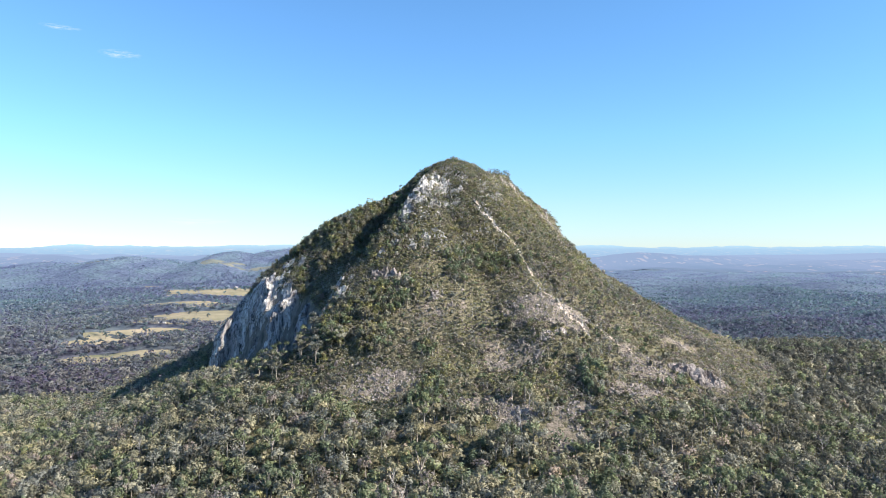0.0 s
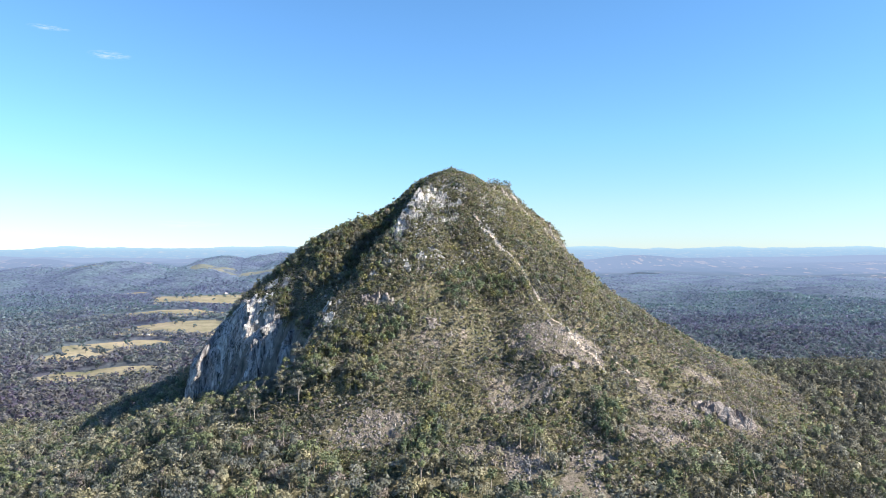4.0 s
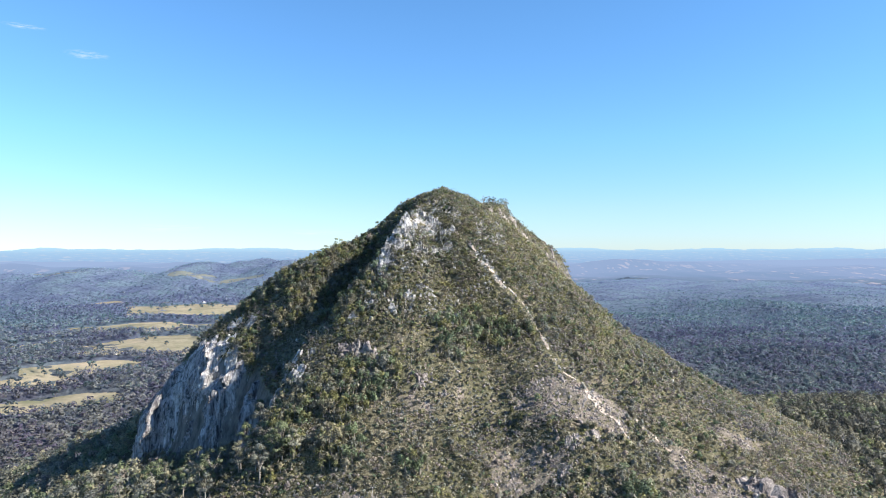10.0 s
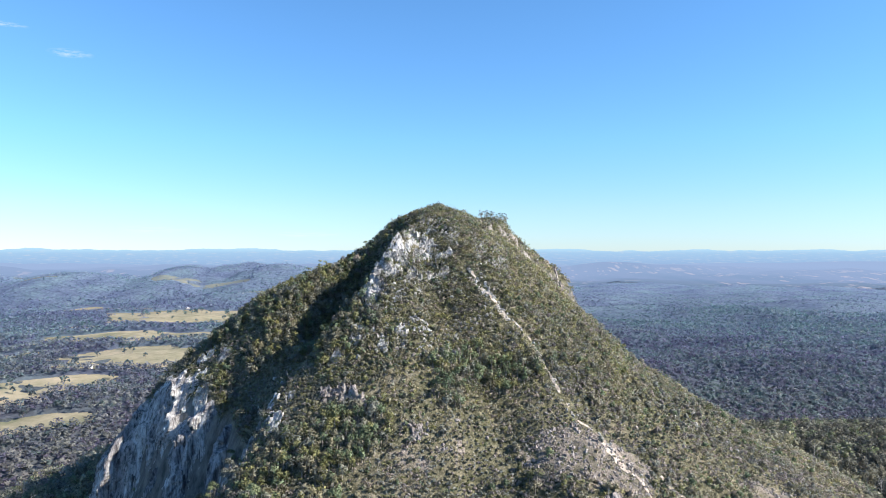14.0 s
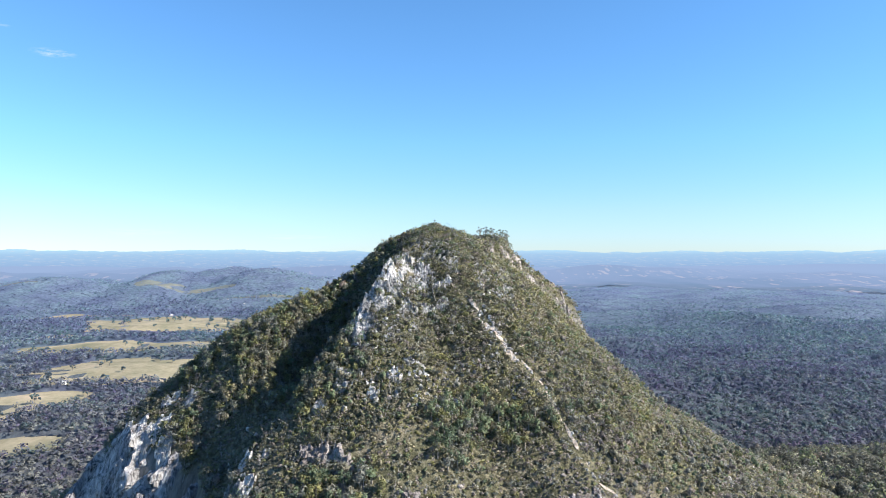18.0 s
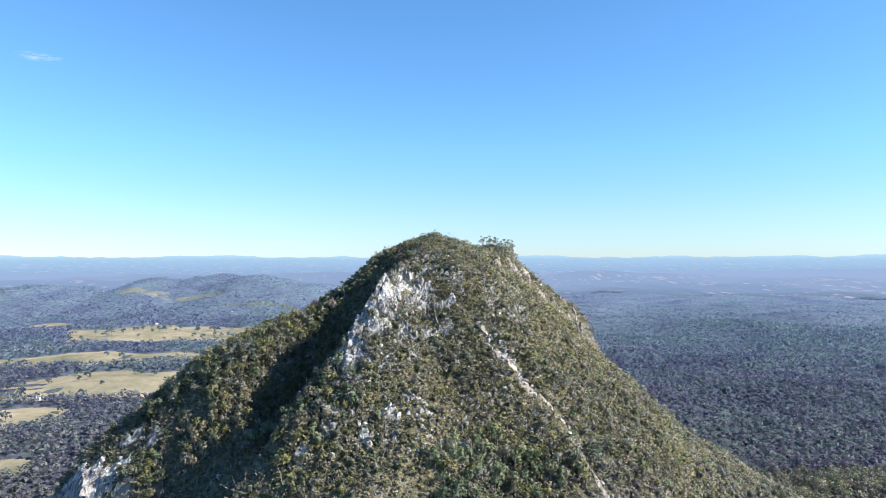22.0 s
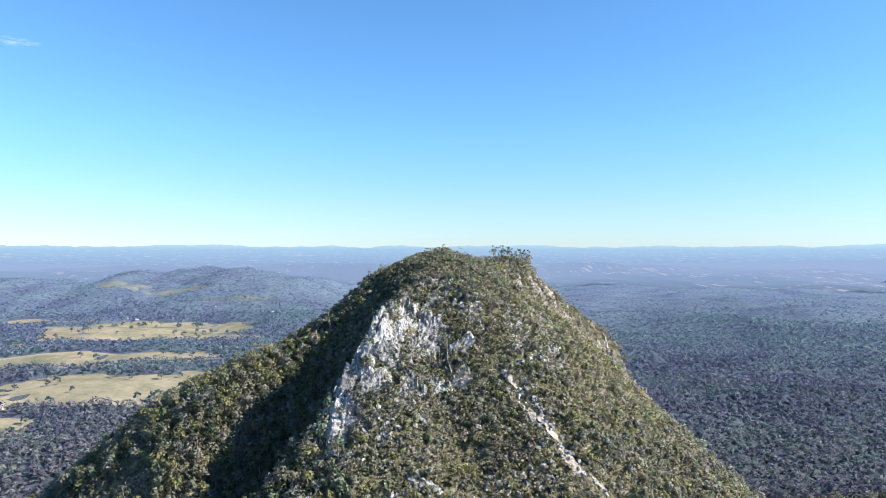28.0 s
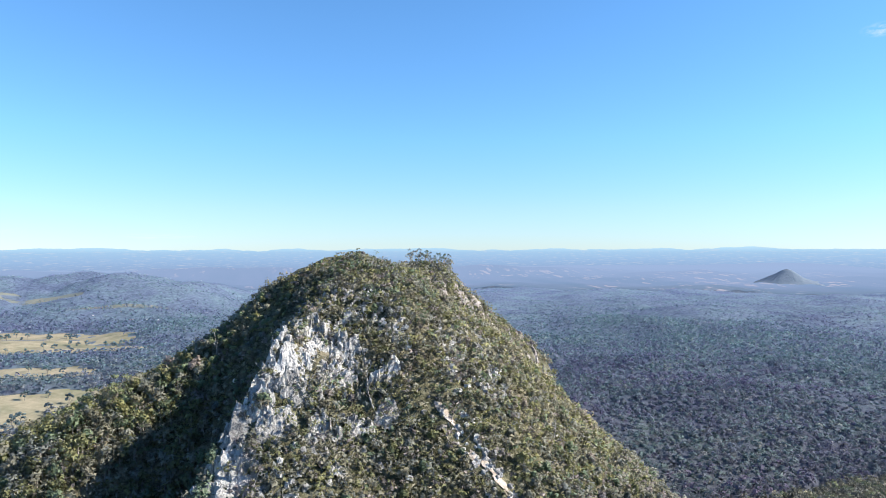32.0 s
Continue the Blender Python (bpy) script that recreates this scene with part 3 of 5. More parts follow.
def rock_face(mat, ovals, seed, lift=0.5, block=2.4):
    """Bare broken rock breaking through the soil inside some ovals (cx, cy, rx, ry)."""
    lo = [min(c[k] - 1.5 * c[k + 2] for c in ovals) for k in (0, 1)]
    hi = [max(c[k] + 1.5 * c[k + 2] for c in ovals) for k in (0, 1)]

    def depth(x, y):
        f = 9 + 0 * x
        for cx, cy, rx, ry in ovals:
            f = np.minimum(f, np.hypot((x - cx) / rx, (y - cy) / ry))
        return f + 1.1 * fbm(x, y, 5, 3, seed)

    def skin(x, y):
        wx, wy = x + 0.8 * vnoise(x, y, 2, seed + 3), y + 0.8 * vnoise(x, y, 2, seed + 4)
        z = mountain_skin(x, y) + lift + 0.6 * block * cells(wx, wy * 0.6, block, seed) + 0.4 * block * cells(wx, wy * 0.6, block * 0.45, seed + 9) + 0.18 * block * cells(wx, wy * 0.7, block * 0.2, seed + 5)
        return z - 3.5 * smooth(depth(x, y), 0.85, 1.1)
    return sheet("face", np.arange(lo[0], hi[0], 0.4), np.arange(lo[1], hi[1], 0.4), skin, mat, lambda x, y: depth(x, y) < 1.12)


def curtain(crest, seed, rise, reach, drop, mat, grain=1.0):
    """A broken rock wall hung along a crest line (x, y): split upright slabs, proud and recessed, down its right-hand side."""
    P = np.array(crest, float)
    at = np.r_[0, np.cumsum(np.hypot(*np.diff(P, axis=0).T))]
    u, f = np.meshgrid(np.arange(0, at[-1], 0.28), np.linspace(-0.35, 1, 64))
    cx, cy = np.interp(u, at, P[:, 0]), np.interp(u, at, P[:, 1])
    step = 0.8
    tx = np.interp(u + step, at, P[:, 0]) - np.interp(u - step, at, P[:, 0])
    ty = np.interp(u + step, at, P[:, 1]) - np.interp(u - step, at, P[:, 1])
    ln = np.hypot(tx, ty)
    nx, ny = -ty / ln, tx / ln
    ends = np.clip(np.minimum(u, at[-1] - u) / 3.0, 0, 1)
    top = mountain_height(cx, cy) + rise * (0.35 + 0.65 * ends) + 2.6 * cells(u, 0 * u, 2.6, seed + 1) + 1.2 * cells(u, 0 * u, 0.9, seed + 2)
    fx, fy = cx + nx * reach, cy + ny * reach
    foot = np.maximum(mountain_height(fx, fy), top - drop) - 1.0
    g = np.clip(f, 0, 1)
    z = top + (foot - top) * g
    wu, wz = u + 0.9 * vnoise(u, z, 2.2, seed + 3), z + 1.0 * vnoise(u, z, 2.5, seed + 4)
    out = grain * (1.7 * cells(wu, wz * 0.30, 2.6, seed) + 1.1 * cells(wu, wz * 0.4, 1.1, seed + 6) + 0.6 * cells(wu, wz * 0.6, 0.5, seed + 8) + 0.35 * fbm(u, z, 0.9, 2, seed + 9))
    off = reach * np.where(f > 0, g ** 1.4, 0.9 * f) + out
    z = np.where(f < 0, top + f * 2.2 * drop * 0.6, z)
    V = np.stack([cx + nx * off, cy + ny * off, z], -1).reshape(-1, 3)
    n = u.shape[1]
    i = np.arange(u.shape[0] - 1)[:, None] * n + np.arange(n - 1)[None]
    return mesh_of("face", V, np.stack([i, i + n, i + n + 1, i + 1], -1).reshape(-1, 4), mat, None, True)


def crag(label, pool, spots, seed, lean=0.0, face=None, mat=None, walls=()):
    """A crag of upright broken blocks. spots: (x, y, spread, count, width, height, rise)."""
    rnd = random.Random(seed)
    x0, y0 = spots[0][0], spots[0][1]
    root = tagged(new("rock_crag"), label, "crag")
    root.location = (x0, y0, float(land(x0, y0)))
    if face:
        ob = part("face", rock_face(mat or ROCK, face, seed * 7 + 100), root)
        ob.matrix_local = Matrix.Translation(-root.location)
        tagged(ob, "broken bare rock", "", "", "stuff")
        for p in ob.data.polygons:
            p.use_smooth = False
    for k, wall in enumerate(walls):
        ob = part("wall", curtain(*wall[:1], seed * 13 + k * 50, *wall[1:], mat or ROCK), root)
        ob.matrix_local = Matrix.Translation(-root.location)
    for x, y, spread, count, width, height, rise in spots:
        for _ in range(count):
            px, py = rnd.gauss(x, spread), rnd.gauss(y, spread * 0.6)
            w, h = width * rnd.uniform(0.6, 1.5), height * rnd.uniform(0.55, 1.35)
            z = float(land(px, py)) + rise + h * 0.22
            ob = part("rock", rnd.choice(pool), root)
            ob.matrix_local = Matrix.LocRotScale((px - x0, py - y0, z - h * 0.12 - root.location.z),
                                                 Euler((rnd.uniform(-0.4, 0.3), rnd.uniform(-0.35, 0.35) + lean, rnd.uniform(0, 6.28))),
                                                 (w, w * rnd.uniform(0.6, 1.1), h))
    return root


crag("pale grey columnar crag just below the summit", PALE, [
    (-5.5, 389.5, 1.4, 6, 0.8, 2.2, 0.2), (-2.5, 388.5, 1.4, 6, 0.8, 2.0, 0.2), (0.5, 386.5, 1.4, 6, 0.8, 1.6, 0), (3, 385, 1.5, 5, 0.7, 1.2, 0)], 1, 0.12,
     [(-5, 389.5, 4.0, 2.6), (0, 387, 3.6, 2.2)], None, [([(3, 386.5), (0.5, 388.5), (-3, 390.5), (-8, 391)], 3.2, 3.0, 8.0)])
crag("pale grey blocky rib of split rock above a dark gully", PALE, [
    (-9.5, 389, 1.6, 8, 0.8, 1.6, 0.2), (-12.8, 385, 1.4, 9, 0.9, 1.8, 0.6), (-11, 381.5, 2.4, 12, 0.9, 1.3, 0), (-15.5, 380, 1.4, 8, 0.9, 2.0, 0.5),
    (-14, 375.5, 2.0, 12, 1.0, 1.5, 0.0), (-18.5, 376, 1.4, 8, 0.9, 2.2, 0.8), (-21, 376.5, 0.9, 6, 0.8, 2.6, 1.0), (-17, 371.5, 2.2, 10, 0.9, 1.4, 0),
    (-22.5, 370.5, 1.2, 9, 0.9, 1.8, 0.4), (-24, 365.5, 1.3, 8, 0.9, 1.6, 0.2), (-20, 366.5, 2.0, 8, 0.9, 1.2, 0), (-9, 377, 2.2, 8, 0.9, 1.2, 0)], 2, 0.0,
     [(-10, 384, 3, 4), (-11, 379, 3.5, 3), (-14, 373, 4.5, 3), (-19, 368, 3.2, 4)], None,
     [([(-9.5, 389.5), (-12.6, 385.5), (-16.5, 379.5), (-20.5, 376.2), (-22.8, 369), (-23.2, 361)], 1.7, 4.0, 7.5),
      ([(-9.5, 380.5), (-12.5, 377.8), (-15.5, 376.8), (-18.0, 373.8)], 3.2, 2.6, 9.0), ([(-17.5, 370), (-19.5, 368.5), (-21.0, 363.5)], 1.8, 2.2, 6.0),
      ([(-7, 388), (-8.5, 384.5), (-11, 381.5)], 1.8, 2.2, 6.0)])
crag("grey rock ledges among shrubs on the slope", PALE, [
    (0, 382, 2.5, 7, 0.8, 1.2, 0), (4, 385, 2.5, 6, 1.0, 1.6, 0), (8, 384, 2.0, 5, 0.9, 1.5, 0), (0, 376, 3, 7, 1.0, 1.3, 0), (-8, 372, 3, 7, 1.1, 1.4, 0)], 3, 0.0,
     [(-1, 382.5, 3.2, 2.2), (4, 385, 2.6, 1.8), (1, 376, 2.4, 2.0), (-7, 372, 3, 2.4), (9, 384, 2.2, 1.8), (-5, 378, 2.2, 2), (7, 378, 2, 1.5), (-3, 368, 2, 1.5), (12, 388, 2, 1.6), (3, 394, 1.8, 1.4)], None,
     [([(-1, 383), (-3.5, 383), (-6, 381)], 2.4, 1.6, 5.0), ([(8.5, 381.5), (5.5, 382), (3, 380.5)], 2.0, 1.5, 4.5), ([(-2, 373.5), (-5, 374.5), (-8, 373)], 1.8, 1.5, 4.0), ([(1.5, 377.5), (-1, 376.5)], 2.0, 1.4, 4.0)])
crag("grey rock steps on the middle of the slope", PALE, [
    (-9, 352, 3.5, 8, 1.2, 1.8, 0), (-16, 348, 4, 7, 1.3, 1.8, 0), (-2, 355, 4, 7, 1.1, 1.4, 0), (-24, 352, 3, 7, 1.4, 2.2, 0), (4, 346, 4, 5, 1.0, 1.2, 0)], 4, 0.0,
     [(-9, 352, 3.0, 2.0), (-17, 348, 3.0, 2.2), (-25, 352, 3.2, 2.6), (-2, 356, 2.2, 1.4), (4, 346, 1.6, 1.2), (-33, 347, 2.2, 2.4)])
crag("grey stepped rock face on the far shoulder", PALE, [
    (60, 470, 3.5, 10, 1.4, 2.0, -0.4), (64, 477, 3.5, 10, 1.4, 2.0, -0.4), (56, 462, 4, 8, 1.2, 1.6, -0.4), (50, 455, 4, 6, 1.0, 1.3, 0)], 5, 0.0,
     [(60, 464, 3, 6), (65, 470, 3.5, 7), (55, 457, 2, 4), (50, 450, 2, 2.5), (44, 440, 1.6, 2), (70, 462, 2.5, 4), (31, 433, 2.6, 3.4), (38.5, 440, 3.4, 4), (45, 446, 3, 3.4), (52, 450, 2.6, 3)], BROWN_ROCK,
     [([(64, 457), (58, 454), (53, 451), (47, 449.5)], 0.8, 3.0, 8.0), ([(78, 464), (74, 461), (69, 458.5), (66, 458)], 1.4, 3.0, 8.0)])
crag("dark grey knob of rock on the skyline", WALL, [
    (84, 500, 2.0, 8, 1.6, 2.6, 0), (87, 504, 2.2, 8, 1.6, 2.6, 0), (80, 493, 2.5, 6, 1.4, 2.0, 0)], 6, 0.0, [(85, 502, 4.5, 5.5), (80, 493, 3, 4)], BROWN_ROCK)
crag("pale slabs above the cliff on the western shoulder", PALE, [
    (-96, 385, 3.5, 8, 1.6, 2.2, 0), (-102, 388, 3.5, 8, 1.7, 2.4, 0), (-90, 380, 4, 7, 1.4, 1.8, 0), (-108, 391, 3, 7, 1.7, 2.6, 0)], 7, 0.0,
     [(-97, 385, 6, 4.5), (-104, 389, 6, 4.5), (-112, 391, 5, 4), (-88, 379, 4, 2.5), (-92, 394, 3, 2), (-84, 388, 2.5, 2), (-57, 351, 3.5, 2.2), (-48, 341, 3, 2.4), (-63, 357, 2.6, 2)])
crag("white-streaked rounded buttress at the end of the cliff", PALE, [
    (-61, 341, 2.0, 9, 1.6, 2.4, -0.6), (-56, 339, 2.0, 7, 1.5, 2.2, -0.6), (-68, 346, 2.5, 7, 1.6, 2.4, -0.6)], 8, 0.0, [(-60, 346, 5, 3.5), (-54, 344, 3, 2.5)], None,
     [([(-49, 335), (-54, 338), (-60, 339), (-66, 343), (-73, 349)], 0.4, 4.5, 17.0), ([(-54.5, 334), (-58, 337), (-62, 338)], -2.0, 2.5, 14.0)])
crag("dark grey rock step with pale streaks among dense trees", BROWN, [
    (-31, 335, 2.5, 8, 1.4, 2.2, 0), (-24, 329, 3.0, 8, 1.2, 1.6, 0)], 17, 0.0, [(-24, 330, 3, 2)], BROWN_ROCK,
     [([(-22, 331), (-26, 334), (-31, 336), (-37, 338)], 0.6, 2.0, 6.0)])
crag("brown weathered boulder outcrop beside dry grass", BROWN, [
    (110, 296, 2.4, 5, 4.2, 5.0, 0.4), (114, 294, 2.4, 5, 3.2, 3.6, 0), (105, 299, 2.5, 5, 2.6, 2.6, 0)], 9, 0.0, [(110, 296, 7.5, 5), (117, 295, 6, 4)], BROWN_ROCK, [([(124, 294), (118, 298), (110, 300), (102, 297)], 3.0, 4.0, 7.0)])
crag("brown broken rock in the lower slope", BROWN, [
    (48, 300, 3, 10, 1.3, 1.4, 0), (53, 303, 3, 8, 1.2, 1.1, 0), (42, 303, 3, 7, 1.0, 1.0, 0)], 10, 0.0, [(48, 301, 3.5, 1.8), (54, 303, 2.4, 1.5)], BROWN_ROCK)
crag("low grey slabs in a bare patch of the slope", BROWN, [
    (-3, 322, 3, 9, 1.3, 1.3, 0), (3, 319, 2.5, 6, 1.0, 1.0, 0), (71, 271, 4, 10, 1.2, 1.1, 0), (64, 266, 4, 9, 1.2, 1.0, 0)], 11, 0.0, [(-4, 322, 2.2, 1.5), (70, 271, 3, 2)], BROWN_ROCK)


def loose_rocks():
    """Single boulders that show between the shrubs."""
    rnd = random.Random(13)
    n = 0
    while n < 240:
        x, y = rnd.uniform(-60, 130), rnd.uniform(262, 410)
        z = float(land(x, y))
        if z < 78 or rnd.random() > 0.35 + 0.65 * (fbm(x, y, 30, 3, 77) > 0.05):
            continue
        s = rnd.uniform(0.5, 1.3)
        ob = tagged(new("boulder", rnd.choice(PALE if y > 350 else BROWN)), "grey weathered boulder half sunk in dry grass", "boulder", "boulders on the slope")
        ob.matrix_world = Matrix.LocRotScale((x, y, z + s * 0.15), Euler((rnd.uniform(-0.4, 0.4), rnd.uniform(-0.4, 0.4), rnd.uniform(0, 6.28))), (s * 1.3, s, s * rnd.uniform(0.7, 1.3)))
        n += 1


loose_rocks()


def litter(name, label, category, places, pool_seed, low, high, mat):
    """Many small broken stones as one mesh."""
    rnd = random.Random(pool_seed)
    V, F = [], []
    base = [(-1, -1, -1), (1, -1, -1), (1, 1, -1), (-1, 1, -1), (-0.7, -0.8, 0.8), (0.8, -0.7, 0.7), (0.6, 0.8, 0.9), (-0.8, 0.6, 0.6)]
    quads = [(4, 5, 6, 7), (0, 1, 5, 4), (1, 2, 6, 5), (2, 3, 7, 6), (3, 0, 4, 7)]
    for x, y in places:
        s, n = rnd.uniform(low, high), len(V)
        m = Matrix.LocRotScale((x, y, float(land(x, y)) + 0.25 * s), Euler((rnd.uniform(-0.5, 0.5), rnd.uniform(-0.5, 0.5), rnd.uniform(0, 6.28))),
                               (0.6 * s * rnd.uniform(0.7, 1.4), 0.5 * s, 0.5 * s * rnd.uniform(0.6, 1.5)))
        V += [tuple(m @ Vector([c * rnd.uniform(0.75, 1.15) for c in p])) for p in base]
        F += [tuple(k + n for k in q) for q in quads]
    return tagged(new(name, mesh_of(name, V, F, mat, None, True)), label, category, kind="stuff")


def stony(n, seed, box, low, test):
    rnd = random.Random(seed)
    out = []
    while len(out) < n:
        x, y = rnd.uniform(box[0], box[1]), rnd.uniform(box[2], box[3])
        if float(fbm(np.array(x), np.array(y), 11, 3, seed)) > low and test(x, y):
            out.append((x, y))
    return out


def ribbon(name, pts, widths, mat, lift, label, seed, gaps=0.55):
    """A worn, ragged strip of bare soil laid on the slope along a line of places."""
    P, W, rows = np.array(pts, float), np.array(widths, float), []
    at = np.r_[0, np.cumsum(np.hypot(*np.diff(P, axis=0).T))]
    s = np.arange(0, at[-1], 0.35)
    cx, cy, cw = np.interp(s, at, P[:, 0]), np.interp(s, at, P[:, 1]), np.interp(s, at, W)
    cx, cy = cx + 2.0 * vnoise(s, 0 * s, 4, seed), cy + 1.6 * vnoise(s, 0 * s + 7, 3, seed)
    tx, ty = np.gradient(cx), np.gradient(cy)
    ln = np.hypot(tx, ty)
    nx, ny = -ty / ln, tx / ln
    cols = 15
    f = np.linspace(-1.6, 1.6, cols)
    x, y = cx[:, None] + nx[:, None] * f * cw[:, None] * 0.5, cy[:, None] + ny[:, None] * f * cw[:, None] * 0.5
    V = np.stack([x, y, land(x, y) + lift + 0.35 * fbm(x, y, 1.5, 2, seed)], -1).reshape(-1, 3)
    deep = (f[None] ** 2 * 0.5 + 1.5 * fbm(x, y, 2.4, 3, seed + 4)).ravel()
    i = np.arange(len(s) - 1)[:, None] * cols + np.arange(cols - 1)[None]
    F = np.stack([i, i + 1, i + 1 + cols, i + cols], -1).reshape(-1, 4)
    F = F[deep[F].mean(1) < gaps]
    return tagged(new(name, mesh_of(name, V, F, mat)), label, "track", kind="structure")


TRAIL_LINE = [(15, 380), (19, 374), (23, 369), (26.5, 366), (30, 360), (36, 357.5), (40, 353), (42, 346), (46, 338), (47.5, 334), (50, 328), (56, 324), (60, 318), (63, 313), (66, 306)]
TRAIL_WIDE = [1.2, 1.7, 1.7, 1.9, 1.7, 1.7, 1.2, 0.8, 1.1, 1.5, 1.2, 2.4, 2.8, 1.5, 0.8]
ribbon("trail", TRAIL_LINE[:3], TRAIL_WIDE[:3], TRACK, 0.2, "faint stony upper end of the walking track", 6, 0.26)
ribbon("trail", TRAIL_LINE[2:8], TRAIL_WIDE[2:8], TRACK, 0.15, "broken pale washed-out upper walking track", 2, 0.26)
ribbon("trail", TRAIL_LINE[7:], TRAIL_WIDE[7:], TRACK, 0.2, "pale eroded walking track down the slope", 3, 0.4)
ribbon("bare_soil", [(55, 322), (59, 317), (61, 313)], [1.0, 3.4, 1.2], TRACK, 0.3, "pale bare soil scar beside the track", 9)
ribbon("bare_soil", [(72, 318), (76, 312), (84, 307), (88, 303)], [0.8, 1.8, 2.2, 0.6], TRACK, 0.25, "pale bare soil patch on the slope", 15)


def track_stones():
    """Pale stones washed out along the track."""
    rnd = random.Random(14)
    for (ax, ay), (bx, by) in zip(TRAIL_LINE[:-1], TRAIL_LINE[1:]):
        for _ in range(12 if ay > 358 else 5):
            f, s = rnd.random(), rnd.uniform(0.3, 0.95)
            x, y = ax + (bx - ax) * f + rnd.gauss(0, 1.0), ay + (by - ay) * f + rnd.gauss(0, 0.8)
            ob = tagged(new("boulder", rnd.choice(PALE)), "pale washed-out stone beside the walking track", "boulder", "stones along the track")
            ob.matrix_world = Matrix.LocRotScale((x, y, float(land(x, y)) + s * 0.1), Euler((rnd.uniform(-0.4, 0.4), rnd.uniform(-0.4, 0.4), rnd.uniform(0, 6.28))), (s * 1.4, s, s))


track_stones()

# ---- vegetation ----
RNG = np.random.default_rng(5)


def sprays(pos, wide, tall, per, leaf, clumps=6, spread=0.6, up=0.35, lift=0.0, lump=1.0):
    """Crowns as clouds of leaf sprays: each plant has some clumps, each clump many small turned triangles."""
    n = len(pos)
    off = RNG.normal(size=(n, clumps, 3))
    off *= (spread * RNG.uniform(0.45, 1.0, (n, clumps)) / np.linalg.norm(off, axis=2))[..., None]
    off[..., 2] = np.abs(off[..., 2]) * 1.1 - 0.25
    cr = RNG.uniform(0.32, 0.55, (n, clumps)) * (1.25 - 0.1 * min(clumps, 6)) * lump
    who = np.repeat(np.arange(n), per)
    which = RNG.integers(0, clumps, len(who))
    d = RNG.normal(size=(len(who), 3))
    d[:, 2] += up
    d /= np.linalg.norm(d, axis=1)[:, None]
    c = off[who, which] + d * (cr[who, which] * RNG.uniform(0.75, 1.08, len(who)))[:, None]
    scale = np.stack([wide, wide, tall], 1)
    p = pos[who] + c * scale[who]
    nrm = d * 1.0 + RNG.normal(size=d.shape) * 0.45
    nrm[:, 2] += lift
    nrm /= np.linalg.norm(nrm, axis=1)[:, None]
    t = np.cross(nrm, RNG.normal(size=d.shape))
    t /= np.linalg.norm(t, axis=1)[:, None]
    b = np.cross(nrm, t)
    s = (np.broadcast_to(leaf, (n,))[who] * RNG.uniform(0.6, 1.35, len(who)))[:, None]
    v = np.stack([p + t * s, p - t * s * 0.75 + b * s * 0.56, p - t * s * 0.75 - b * s * 0.56], 1)
    soft = c * 0.9 + d * 0.5 + RNG.normal(size=d.shape) * 0.16
    soft[:, 2] += 0.14 + lift * 0.3
    soft /= np.linalg.norm(soft, axis=1)[:, None]
    return v.reshape(-1, 3), who, np.repeat(soft, 3, 0).astype(np.float32)


def domes(pos, wide, tall, sides, rings):
    """Lumpy closed inner masses of crowns: some rings of corners under one top."""
    n = len(pos)
    a = np.arange(sides) / sides * 2 * np.pi
    levels = ((-0.55, 0.85), (0.25, 0.9))[:rings] if rings > 1 else ((-0.45, 1.0),)
    off = [np.stack([r * np.cos(a + k * 0.5), r * np.sin(a + k * 0.5), z + 0 * a], 1) for k, (z, r) in enumerate(levels)]
    off = np.concatenate(off + [np.array([(0, 0, 0.95 if rings > 1 else 0.66)])])
    turn = RNG.uniform(0, 6.28, n)
    c, s = np.cos(turn)[:, None], np.sin(turn)[:, None]
    o = np.stack([off[:, 0] * c - off[:, 1] * s, off[:, 0] * s + off[:, 1] * c, np.broadcast_to(off[:, 2], (n, len(off)))], -1)
    o = o * RNG.uniform(0.72, 1.2, (n, len(off), 1))
    v = pos[:, None] + o * np.stack([wide, wide, tall], 1)[:, None]
    k = np.arange(sides)
    f = []
    if rings > 1:
        f += [np.stack([k, (k + 1) % sides, k + sides], 1), np.stack([(k + 1) % sides, (k + 1) % sides + sides, k + sides], 1)]
    last = (rings - 1) * sides
    f += [np.stack([last + k, last + (k + 1) % sides, 0 * k + rings * sides], 1)]
    f = np.concatenate(f)
    F = (np.arange(n)[:, None, None] * len(off) + f[None]).reshape(-1, 3)
    soft = o * 0.4 + np.array((0, 0, 0.9)) + RNG.normal(size=o.shape) * 0.12
    soft = soft / np.linalg.norm(soft, axis=2)[..., None]
    return v.reshape(-1, 3), F, soft.reshape(-1, 3).astype(np.float32), np.repeat(np.arange(n), len(f))


def greenery(name, label, category, pos, wide, tall, per, leaf, kinds, mats, clumps=6, spread=0.6, lift=0.25, core=None, lump=1.0):
    """core: sides, rings and size of the closed mass inside each crown."""
    v, who, soft = sprays(pos, wide, tall, per, leaf, clumps, spread, 0.35, lift, lump)
    faces = np.arange(len(v)).reshape(-1, 3)
    if core:
        dv, df, dn, dw = domes(pos, wide * core[2], tall * core[2], core[0], core[1])
        faces, v = np.concatenate([faces, df + len(v)]), np.concatenate([v, dv])
        soft, who = np.concatenate([soft, dn]), np.concatenate([who, dw])
    me = mesh_of(name, v, faces, mats, kinds[who], False, soft)
    return tagged(new(name, me), label, category, kind="stuff")


